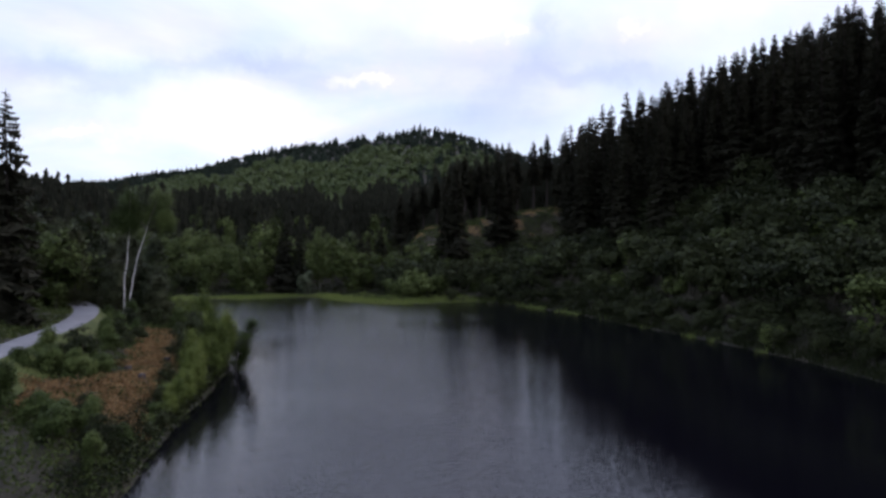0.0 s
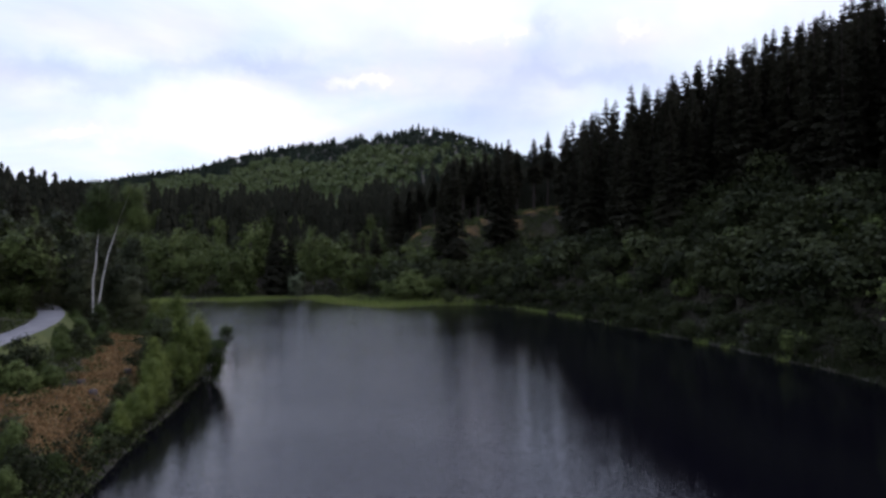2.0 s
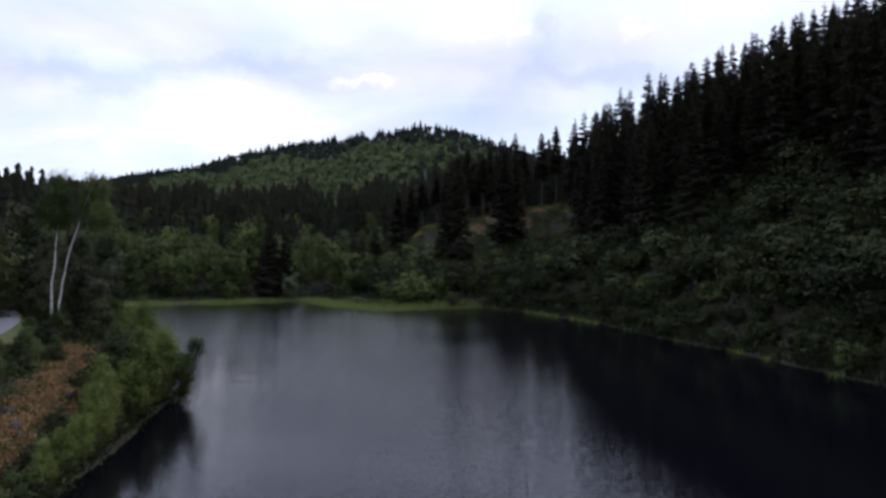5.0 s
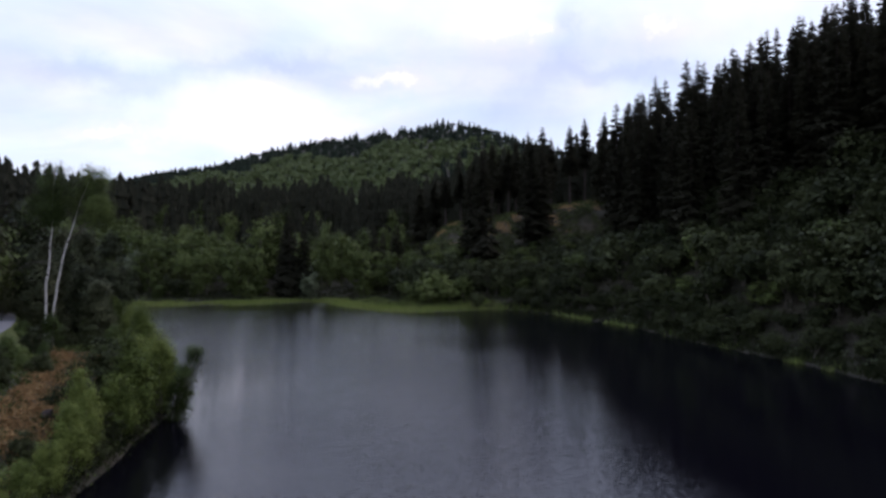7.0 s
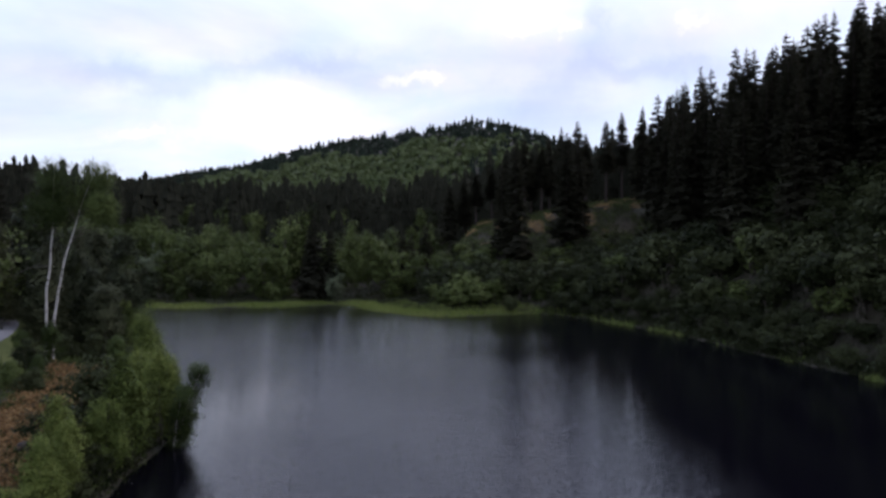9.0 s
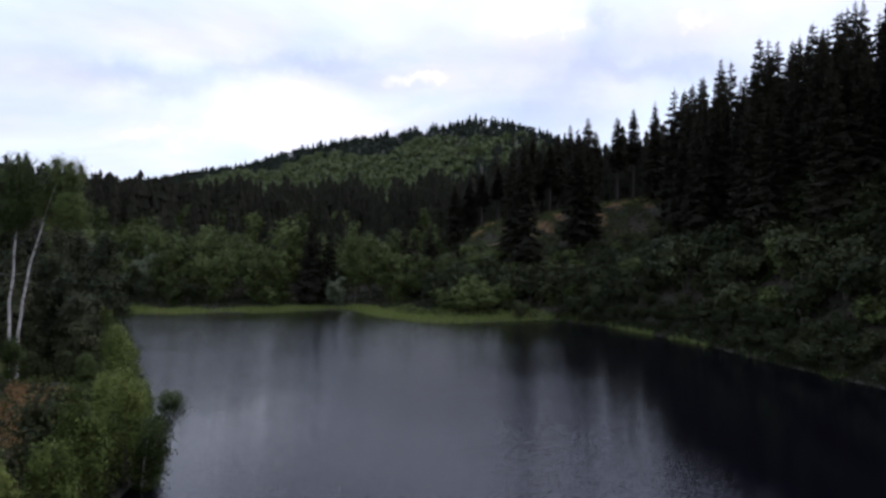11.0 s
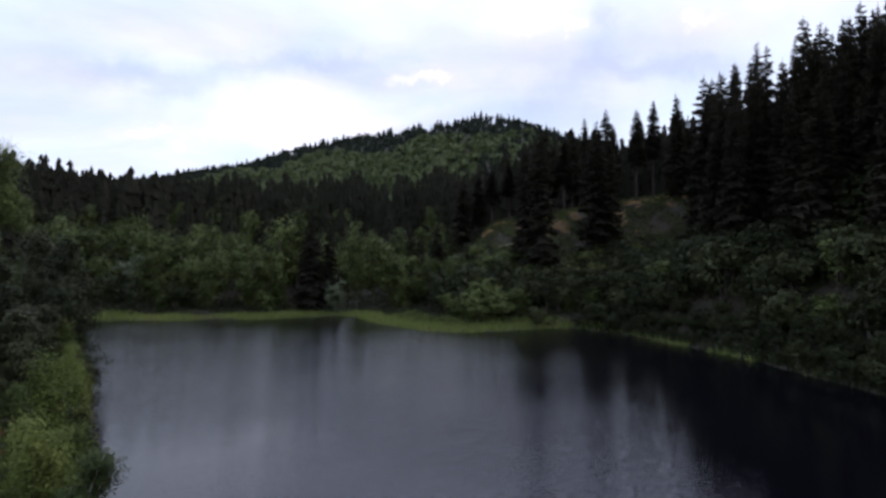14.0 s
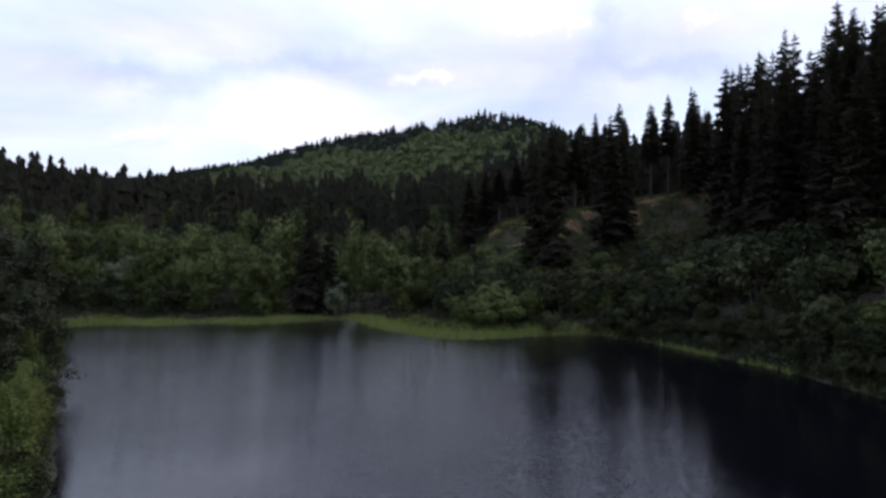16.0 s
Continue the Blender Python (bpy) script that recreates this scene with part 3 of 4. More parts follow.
def make_birch(seed, trunk, forks, crown, count=250, per=46, size=0.10):
    """A birch: a bent white trunk (points out from its foot), bare and leafy forks, a light hanging crown of several domes."""
    rng = np.random.default_rng(seed)
    p = np.array(trunk, float)
    z = np.linspace(-0.5, p[-1, 2], 22)
    pts = np.stack([np.interp(z, p[:, 2], p[:, 0]), np.interp(z, p[:, 2], p[:, 1]), z], 1)
    pts[:, :2] += 0.05 * np.stack([np.sin(z * 1.3 + seed), np.cos(z * 1.7 + seed)], 1)
    u = np.clip(z / p[-1, 2], 0, 1)
    stem = tube(pts, 0.125 * (1 - u) ** 0.8 + 0.018, 8)

    def at(q):
        return np.array([np.interp(q, z, pts[:, j]) for j in range(3)])
    limbs, twigs = [], []
    for q, (dx, dy, dz) in forks:
        s = np.linspace(0, 1, 7)[:, None]
        b = at(q)
        pp = b + np.array([dx, dy, dz]) * s
        pp[:, 2] += 0.12 * abs(dx) * np.sin(s[:, 0] * 3.0)
        pp[1:-1] += rng.normal(0, 0.04, (5, 3))
        limbs.append(tube(pp, 0.05 * (1 - s[:, 0]) ** 0.8 + 0.010, 5))
    c = []
    for cx, cy, cz, rx, rz, share in crown:
        n = int(count * share)
        d = unit(rng.normal(size=(n, 3)))
        mid = np.array([cx, cy, cz])
        q = d * rng.uniform(0.25, 1.0, (n, 1)) ** 0.5 * np.array([rx, rx, rz]) * (1 + rng.normal(0, 0.13, (n, 1)))
        c.append(mid + q)
        for tip in mid + q[:5]:
            b = at(min(p[-1, 2] * 0.97, max(p[-1, 2] * 0.45, tip[2] - 0.6 * np.hypot(*(tip[:2] - at(tip[2])[:2])))))
            s = np.linspace(0, 1, 5)[:, None]
            twigs.append(tube(b + (tip - b) * np.concatenate([s, s, s ** 1.3], 1), 0.032 * (1 - 0.85 * s[:, 0]) + 0.004, 4))
    c = np.concatenate(c)
    hang = np.repeat(c, 2, 0)
    hang[1::2, 2] -= rng.uniform(0.2, 0.9, len(c))
    return ("birch_tree", ("trunk", mesh_of("birch_trunk", *stem, BIRCH_BARK, True)), *[("limb", mesh_of("birch_limb", *q, GREY_BARK, True)) for q in limbs],
            *[("twig", mesh_of("birch_twig", *q, GREY_BARK, True)) for q in twigs], ("crown", mesh_of("birch_crown", *leafy(rng, hang, per // 2, 0.30, size), BIRCH_LEAF)))


def make_plume(seed, h, lean):
    """Slender stems bowed out over the water, leafy along their upper half."""
    rng = np.random.default_rng(seed)
    out, c = [], []
    for k in range(6):
        s = np.linspace(0, 1, 8)
        q = lean * rng.uniform(0.55, 1.1)
        pts = np.stack([q * s ** 1.2, rng.normal(0, 0.5) * s + rng.normal(0, 0.15), -0.5 + (h * rng.uniform(0.75, 1.05) + 0.5) * s ** 0.85], 1)
        out.append(tube(pts, 0.075 * (1 - 0.85 * s), 6))
        u = rng.uniform(0.08, 1.02, 26)
        c.append(np.stack([np.interp(u, s, pts[:, j]) for j in range(3)], 1) + rng.normal(0, 0.26, (26, 3)))
    kind = [("stem", mesh_of("leaning_birch_stem", *tube_, BIRCH_BARK, True)) for tube_ in out]
    return ("leaning_birch", *kind, ("crown", mesh_of("leaning_birch_crown", *leafy(rng, np.concatenate(c), 56, 0.25, 0.085), BIRCH_LEAF)))


SPRUCES = [make_spruce(k + 11, 28.0, r, b, full=f) for k, (r, b, f) in enumerate(((4.6, 0.06, 0.64), (4.2, 0.12, 0.70), (4.9, 0.04, 0.66), (3.6, 0.42, 0.72), (3.9, 0.26, 0.66), (4.3, 0.08, 0.76)))]
SMALL_SPRUCES = [make_spruce(k + 21, 16.0, r, 0.03, whorls=26, per=8) for k, r in enumerate((3.4, 2.9, 3.6))]
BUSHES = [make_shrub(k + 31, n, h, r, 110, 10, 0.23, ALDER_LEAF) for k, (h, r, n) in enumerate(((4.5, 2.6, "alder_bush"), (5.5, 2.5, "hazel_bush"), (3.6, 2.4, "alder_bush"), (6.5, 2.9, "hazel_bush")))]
BIRCH_BUSHES = [make_shrub(k + 41, "birch_bush", h, r, 110, 10, 0.22, VALLEY_LEAF) for k, (h, r) in enumerate(((4.5, 2.0), (6.0, 2.2), (3.5, 2.0)))]
SEEDLINGS = [make_shrub(k + 58, "birch_bush", 1.1, 0.6, 40, 22, 0.07, BIRCH_LEAF, GREY_BARK, 0.0, True) for k in range(3)]
WILLOW_BUSH = make_shrub(47, "willow_bush", 6.0, 2.6, 60, 30, 0.17, WILLOW_LEAF)
NEAR_BUSHES = [make_shrub(k + 51, "birch_bush", h, r, 100, 44, 0.105, BIRCH_LEAF, GREY_BARK, 0.0, True) for k, (h, r) in enumerate(((3.4, 1.6), (4.6, 1.5), (2.4, 1.5)))]
NEAR_ALDERS = [make_shrub(k + 56, "alder_bush", h, r, 100, 42, 0.108, ALDER_LEAF) for k, (h, r) in enumerate(((3.4, 1.8), (4.6, 1.7)))]
SHORE_BIRCHES = [make_shrub(k + 71, "young_birch", h, r, 130, 54, 0.096, YOUNG_LEAF, GREY_BARK, 0.0, True) for k, (h, r) in enumerate(((8.0, 1.7), (6.5, 1.8), (6.0, 1.5)))]
OVERHANG = make_plume(75, 6.0, 2.7)
BROADLEAVES = [make_tree(k + 61, "broadleaf_tree", h, r, 0.02, 150, 13, 0.27, m) for k, (h, r, m) in enumerate(((10, 3.4, VALLEY_LEAF), (12, 3.6, ALDER_LEAF), (13, 3.0, VALLEY_LEAF), (9, 3.8, VALLEY_LEAF)))]
PINES = [make_pine(k + 81, h, r) for k, (h, r) in enumerate(((8.0, 2.3), (14.0, 3.2)))]


def spots(n, x0, x1, y0, y1):
    """Random places with their distance to the shore and their bank."""
    xs, ys = rng.uniform(x0, x1, n), rng.uniform(y0, y1, n)
    ds, banks = shore_distance(xs, ys)
    return zip(xs, ys, ds, banks)


def road_far(x, y, gap):
    return np.hypot(ROAD_LINE[:, 0] - x, ROAD_LINE[:, 1] - y).min() > gap


rng = np.random.default_rng(7)
taken = []


def free(x, y, gap):
    for a, b in taken:
        if (a - x) ** 2 + (b - y) ** 2 < gap * gap:
            return False
    taken.append((x, y))
    return True


SPRUCE_LABEL = "tall dark green Norway spruce on the forested slope"
# spruces that stand out: x, y, height of the top over the lake, which look, width
for x, y, top, k, wide in ((41, 175, 50.8, 2, 1.0), (44.5, 180, 51.5, 0, 0.9), (40.6, 185, 49.8, 1, 1.0), (34.7, 185, 47.3, 0, 1.1), (37.7, 187, 46.5, 2, 1.0), (38.6, 180, 48.3, 2, 1.1), (36, 178, 46, 0, 1.0), (46, 221, 54, 1, 1.0), (42.6, 237.5, 55.3, 5, 0.85), (35.3, 231, 52, 3, 0.9),
                           (42.4, 225, 47, 5, 0.9), (30, 226, 48.8, 3, 1.0), (21, 217, 47.2, 4, 1.05), (20, 250, 51.2, 1, 0.9), (12.4, 230, 43, 3, 1.0), (7.4, 228, 44.6, 3, 1.1), (15, 236, 46, 4, 0.9), (3.7, 187, 38.5, 2, 1.15), (16.5, 200, 41.5, 2, 1.2), (0.6, 190, 34, 0, 0.9), (19.5, 204, 40, 0, 1.0),
                           (38.9, 221, 50.5, 0, 1.0), (2, 224, 38, 3, 1.1), (-2, 229, 36.5, 3, 1.1), (-6.5, 226, 34, 3, 1.1), (-10, 230, 33.5, 4, 1.1), (5, 236, 41, 4, 1.0), (-14, 228, 32, 4, 1.1), (26, 238, 47, 3, 1.0), (10, 240, 43, 4, 1.0),
                           (44.2, 164, 51.5, 0, 1.0), (52.4, 181.5, 56, 2, 1.0), (61.4, 184.4, 57.5, 1, 1.0), (65.2, 194, 58.5, 5, 1.0), (70.4, 213.9, 65, 0, 1.0), (66.5, 164, 60, 2, 1.0), (69.7, 169, 61.5, 0, 0.9), (61.9, 119.5, 52, 0, 1.0),
                           (44.7, 207.6, 53.5, 1, 1.0), (43.9, 195.8, 51.5, 5, 1.0), (67, 191, 60, 2, 1.0), (63.6, 181, 58, 5, 1.0), (63, 174, 59, 0, 1.0), (64.5, 169.5, 59.5, 1, 0.9), (64.5, 150, 57, 2, 1.0), (66, 145, 57.5, 0, 1.0), (63, 130, 54, 2, 1.0),
                           (61, 110, 49.5, 5, 1.0), (57, 178, 55.5, 1, 1.0), (48, 168, 50, 2, 1.0), (72, 158, 61, 5, 1.0), (69, 138, 57, 1, 1.0), (66, 122, 53.5, 5, 1.0), (36, 170, 45, 1, 0.9), (47, 174, 51, 5, 1.0), (38.4, 193, 47.5, 2, 1.1), (41, 201, 50.5, 0, 1.1), (46.4, 190, 52, 2, 1.0), (48.8, 201, 54, 0, 1.0), (50.4, 172, 53, 2, 1.1), (55, 168, 55, 0, 1.1), (58.4, 160, 56, 2, 1.0),
                           (60, 166, 57, 1, 1.0), (54, 157, 53, 0, 1.1), (60.5, 142, 54.5, 2, 1.0), (57.5, 133, 52, 0, 1.0)):
    h = top - h1(x, y)
    taken.append((x, y))
    plant(SPRUCES[k], x, y, h / 28.0, rng.uniform(0, 360), SPRUCE_LABEL, "spruce", "spruces on the steep slope", wide=wide * 28.0 / max(h, 20))

count = 0
for x, y, d, bank in spots(8000, 20, 120, 85, 260):
    if count >= 235:
        break
    if bank < 1.4 or d < (15 if 138 < y < 176 and x < 52 else 26) or d > 66 or x > 0.82 * y or (x < 44 and 172 < y < 215) or (y >= 215 and x < 46) or not free(x, y, 4.0):
        continue
    h = rng.uniform(24, 31)
    plant(SPRUCES[rng.integers(6)], x, y, h / 28.0, rng.uniform(0, 360), SPRUCE_LABEL, "spruce", "spruces on the steep slope", wide=rng.uniform(0.85, 1.1))
    count += 1

count = 0
for x, y, d, bank in spots(9000, -5, 85, 64, 200):
    if count >= 330:
        break
    if bank < 1.0 or d < 0.5 or d > 36 or (d > 16 and 4 < x < 38 and y > 172) or not free(x, y, 1.5 if d < 4.5 else 2.7):
        continue
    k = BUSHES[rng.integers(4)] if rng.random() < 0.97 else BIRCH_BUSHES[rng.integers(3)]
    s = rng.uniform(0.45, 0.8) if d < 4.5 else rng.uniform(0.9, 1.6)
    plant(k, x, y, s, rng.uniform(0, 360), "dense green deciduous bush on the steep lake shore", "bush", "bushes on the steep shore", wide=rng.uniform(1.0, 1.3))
    count += 1

# the slope below the clearing
CLEARING = ((-2, 221, 6, 5), (10, 215, 4.5, 6), (27, 224, 8, 7), (36, 222, 5, 6), (24, 212, 4, 5))


def on_clearing(x, y):
    out = np.zeros(np.shape(x), bool)
    for a, b, p, q in CLEARING:
        out |= np.hypot((x - a) / p, (y - b) / q) < 1 + 0.2 * np.sin(x * 0.9 + y * 0.7)
    return out


for x, y, size in ((0.5, 175.5, 1.25), (4.2, 176.5, 1.3), (8, 177.5, 1.3), (11.5, 176, 1.2), (2.4, 180, 1.3), (6.4, 181.5, 1.35), (10, 183, 1.25), (14, 180, 1.2), (-1.5, 180, 1.25), (-4.5, 178, 1.2)):
    taken.append((x, y))
    plant(BUSHES[rng.integers(2)], x, y, size, rng.uniform(0, 360), "dense green deciduous bush at the foot of the felled clearing", "bush", "bushes on the steep shore", wide=1.1)
count = 0
for x, y, d, bank in spots(5000, -16, 44, 170, 216):
    if count >= 190:
        break
    if d < 5 or (x < -2 and d < 11) or on_clearing(x, y) or (x > 34 and y > 185) or not free(x, y, 2.1):
        continue
    k = BIRCH_BUSHES[rng.integers(3)] if rng.random() < 0.4 else BUSHES[rng.integers(4)]
    size = min(rng.uniform(0.75, 1.25), ((14.6 if x < 20 else 17.0) - h1(x, y)) / 5.5)
    if size < 0.3:
        continue
    plant(k, x, y, size, rng.uniform(0, 360), "green birch and alder bush below the felled clearing", "bush", "bushes on the steep shore", wide=rng.uniform(1.0, 1.25))
    count += 1

# far bank: trees that stand out, then the rest
for x, y, top, k in ((-43.5, 189, 22, 0), (-40, 190.5, 19, 1), (-45.5, 192, 18, 2), (-22, 200, 17.5, 1), (-18.5, 203, 19.5, 2), (-25, 207, 18, 0)):
    taken.append((x, y))
    plant(SMALL_SPRUCES[k], x, y, (top - h1(x, y)) / 16.0, rng.uniform(0, 360), "dark spruce with boughs to the ground behind the meadow", "spruce", "spruces behind the meadow")
for x, y, top, k, wide in ((-65, 209, 20.3, 2, 0.75), (-34.5, 191, 19.8, 2, 0.7), (-52.5, 196, 21.6, 0, 0.72), (-48.5, 197, 22.4, 2, 0.7), (-97.6, 200, 21, 3, 1.0), (-92, 203, 20.4, 0, 0.95), (-88, 200, 19.4, 3, 0.95), (-83, 203, 18.8, 0, 0.9),
                           (-78, 200, 17.0, 3, 1.0), (-72.5, 203, 19.6, 0, 0.85), (-69, 199, 19.4, 2, 0.8), (-60, 197, 15.5, 3, 0.95), (-103, 196, 21.5, 0, 0.9), (-32, 197, 17, 0, 0.9), (-56, 190, 13.5, 3, 0.85), (-64.5, 191, 13.5, 0, 0.9),
                           (-71, 190, 13, 3, 0.85), (-79, 191, 14, 0, 0.95), (-90, 190, 13.5, 3, 0.9), (-26, 194, 15, 3, 0.85), (-19, 190, 12.5, 0, 0.9), (-13, 188, 13, 3, 0.85)):
    taken.append((x, y))
    h = top - h1(x, y)
    base = (10, 12, 13, 9)[k]
    plant(BROADLEAVES[k], x, y, h / base, rng.uniform(0, 360), "leafy light green broadleaf tree behind the lakeside meadow", "tree", "broadleaf trees behind the meadow", wide=wide)
for x, y, s in ((-37.8, 188.5, 1.3), (-84, 192.5, 2.0)):
    taken.append((x, y))
    plant(WILLOW_BUSH, x, y, s, 40, "pale grey-green willow bush at the edge of the meadow", "bush", "bushes behind the meadow")
for x, y, s in ((-8.5, 171, 1.2), (-4.2, 172, 1.3), (-11.8, 172.5, 0.85), (-6.4, 174, 1.45), (-1.8, 174.5, 1.1)):
    taken.append((x, y))
    plant(BIRCH_BUSHES[0], x, y, s, rng.uniform(0, 360), "broad round light green bush on the reedy point", "bush", "bushes behind the meadow", wide=1.35)
plant(BUSHES[2], 1.4, 169.2, 0.95, 30, "small grey-green bush standing in the reeds", "bush", "bushes behind the meadow")
count = 0
for x, y, d, bank in spots(6000, -135, 8, 170, 262):
    if count >= 200:
        break
    if bank > 1.2 or (x > -16 and y > 168) or d < 7 or (x > -30 and d < 12) or not free(x, y, 2.3 if d < 17 else 3.6):
        continue
    if d < 17:
        k, s = (BUSHES + BIRCH_BUSHES)[rng.integers(7)], rng.uniform(0.95, 1.55)
        plant(k, x, y, s, rng.uniform(0, 360), "round green bush at the edge of the lakeside meadow", "bush", "bushes behind the meadow")
    else:
        plant(BROADLEAVES[rng.integers(4)], x, y, rng.uniform(0.85, 1.3), rng.uniform(0, 360), "leafy green broadleaf tree in the valley behind the lake", "tree", "broadleaf trees behind the meadow")
    count += 1

# left bank: what stands out
BANK = "bushes on the near bank"
for k, x, y, s in ((0, -25.0, 78.4, 0.98), (1, -26.0, 81.2, 0.95), (2, -27.8, 85, 1.0), (1, -24.7, 73.4, 1.1), (3, -27.6, 74.2, 1.2), (2, -24.2, 70.4, 0.95), (1, -24.6, 66.6, 0.85), (3, -26.2, 68.2, 0.95), (1, -23.2, 63.2, 0.74), (2, -22.8, 60.4, 0.62), (2, -22.5, 57.8, 0.6), (1, -22.3, 55.6, 0.46), (3, -23.6, 57, 0.4), (3, -24.8, 61.6, 0.55), (0, -23.6, 65.6, 0.6), (0, -30.2, 86.5, 1.0),
                   (2, -28.4, 82.4, 1.0), (3, -26.6, 80.8, 0.9), (1, -33.4, 92.6, 1.0), (3, -31.8, 89.4, 1.1), (0, -36.4, 98.4, 0.8), (1, -39.6, 103.2, 0.95), (3, -41.6, 106.8, 1.1), (1, -44.4, 109.8, 0.9), (0, -47.5, 114, 0.8),
                   (1, -53, 121, 1.0), (2, -57, 127, 1.0), (0, -62, 135, 1.0), (1, -67, 143, 1.0), (2, -72, 150, 1.0)):
    k = (SHORE_BIRCHES + NEAR_ALDERS[1:])[k]
    taken.append((x, y))
    plant(k, x, y, s, rng.uniform(0, 360), "young bright green birch at the water's edge", "birch", "young birches on the shore")
plant(OVERHANG, -24.0, 78.6, 1.05, -10, "slender birch leaning out over the water", "birch", "young birches on the shore")
for x, y, s in ((-21.8, 46.2, 0.6), (-22.6, 43.8, 0.7), (-24.2, 42.8, 0.8), (-21.2, 42.4, 0.7), (-26, 43.4, 0.8), (-23.4, 40.8, 0.8), (-28, 43.4, 0.85), (-30, 44.8, 0.8), (-31.6, 46.6, 0.8), (-20.6, 40, 0.6), (-25.2, 45, 0.55), (-23.6, 45.4, 0.6),
                (-31.2, 58.2, 1.0), (-32.8, 56.8, 1.1), (-34.4, 55.4, 1.0), (-30.4, 60.8, 0.75), (-32.4, 60.8, 0.95), (-34.2, 59, 0.9), (-33.4, 64, 0.8), (-31.8, 63, 0.65), (-35.4, 62.6, 0.6), (-33.2, 67.4, 0.75), (-34.6, 70, 0.72),
                (-33.4, 71, 0.6), (-35.4, 73.6, 0.75), (-36.6, 77, 0.75), (-35.6, 79.6, 0.62), (-38, 81, 0.75), (-39, 84.6, 0.8), (-37.6, 83.4, 0.6), (-40.8, 87.6, 0.8), (-41.6, 91, 0.85), (-45.4, 92, 0.8), (-44.2, 90.4, 0.7), (-42.4, 94.8, 0.8),
                (-35, 90.5, 0.8), (-37, 93.5, 0.9), (-39.4, 95.5, 0.9), (-40.6, 98, 0.8)):
    taken.append((x, y))
    k = NEAR_BUSHES[rng.integers(3)] if rng.random() < 0.65 else NEAR_ALDERS[rng.integers(2)]
    plant(k, x, y, s, rng.uniform(0, 360), "young green birch and alder bush on the lake bank", "bush", BANK)
for x, y, s in ((-21.3, 49.6, 0.35), (-21.7, 52.4, 0.4), (-22.0, 55, 0.36), (-22.5, 57.6, 0.45), (-23.0, 62, 0.5), (-23.6, 66.4, 0.55), (-24.2, 69.4, 0.6), (-24.7, 72.6, 0.6), (-25.3, 75.8, 0.6), (-26.2, 79.6, 0.6), (-27.6, 83, 0.6), (-29.4, 87, 0.65)):
    plant(NEAR_ALDERS[rng.integers(2)], x, y, s, rng.uniform(0, 360), "low dark green alder overhanging the water's edge", "bush", BANK, -0.15)
for k, y in enumerate(np.arange(52, 66, 1.6)):
    x = float(np.interp(y, (52, 59, 68), (-21.4, -22.2, -23.4))) - rng.uniform(0.6, 2.0)
    plant(SEEDLINGS[k % 3], x, y, rng.uniform(0.7, 1.3), rng.uniform(0, 360), "low green seedling bush along the water's edge", "bush", BANK)
g = h1(-43.64, 93.3)
plant(make_birch(91, ((0, 0, -0.5), (0, 0, 7.2 - g), (0.08, 0, 10.1 - g), (0.39, 0, 12.3 - g), (0.64, 0, 14.5 - g), (0.72, 0, 16.1 - g), (0.9, 0.1, 22.2 - g)),
                 ((12.3 - g, (-4.0, 0.5, -1.0)), (15.2 - g, (1.2, -0.3, 1.6)), (15.6 - g, (-1.4, 0.4, 2.0))),
                 ((0.9, 0.2, 20.6 - g, 1.7, 2.0, 0.45), (-0.6, 0.5, 18.2 - g, 1.6, 1.7, 0.3), (1.0, -0.4, 17.6 - g, 1.3, 1.3, 0.25))),
      -43.64, 93.3, 1.0, 0, "tall birch with a slightly bent white trunk beside the road", "birch", "birches by the road", 0.1)
g = h1(-43.0, 93.3)
plant(make_birch(92, ((0, 0, -0.5), (0.16, 0, 7.5 - g), (0.52, 0, 9.0 - g), (0.59, 0, 10.1 - g), (1.0, 0, 12.0 - g), (1.59, 0, 13.9 - g), (2.06, 0, 15.6 - g), (2.6, 0, 16.9 - g), (3.35, 0.1, 19.4 - g), (4.4, 0.3, 22.0 - g)),
                 ((14.3 - g, (2.6, -0.2, 1.6)), (10.1 - g, (0.5, 0, 0.4)), (16.4 - g, (-1.2, 0.2, 1.8)), (17.2 - g, (1.6, 0.4, 0.8))),
                 ((4.5, 0.3, 20.8 - g, 1.6, 1.7, 0.36), (2.4, 0.4, 18.8 - g, 1.7, 1.4, 0.30), (5.2, -0.2, 17.8 - g, 1.4, 1.6, 0.34))),
      -43.0, 93.3, 1.0, 0, "tall birch with a leaning forked white trunk beside the road", "birch", "birches by the road", 0.1)
TREES_LEFT = ((PINES[0], -41.5, 99.5, 0.95), (PINES[0], -45.5, 104, 1.1), (PINES[1], -49.5, 117.5, 1.05), (PINES[1], -55, 121, 0.95), (PINES[1], -52, 111, 0.75), (PINES[1], -60, 128, 1.0), (PINES[1], -57, 114, 0.9),
              (PINES[1], -66, 124, 1.1), (PINES[0], -47.5, 111, 0.9), (PINES[1], -50, 103, 0.75), (PINES[1], -53.5, 99, 0.85), (PINES[0], -47.5, 99, 1.1), (PINES[1], -58.5, 104, 0.95), (PINES[1], -70, 140, 1.0))
for k, x, y, s in TREES_LEFT:
    taken.append((x, y))
    plant(k, x, y, s, rng.uniform(0, 360), "dark bushy pine with brownish green needles near the shore", "pine", "pines near the shore")
for x, y, h in ((-47.3, 74, 26), (-61, 118, 20), (-57, 84, 20), (-70, 108, 20), (-75, 128, 21), (-83, 118, 22), (-80, 140, 20)):
    taken.append((x, y))
    plant(SPRUCES[2], x, y, h / 28.0, rng.uniform(0, 360), "dark spruce with drooping boughs beyond the road", "spruce", "spruces beyond the road")
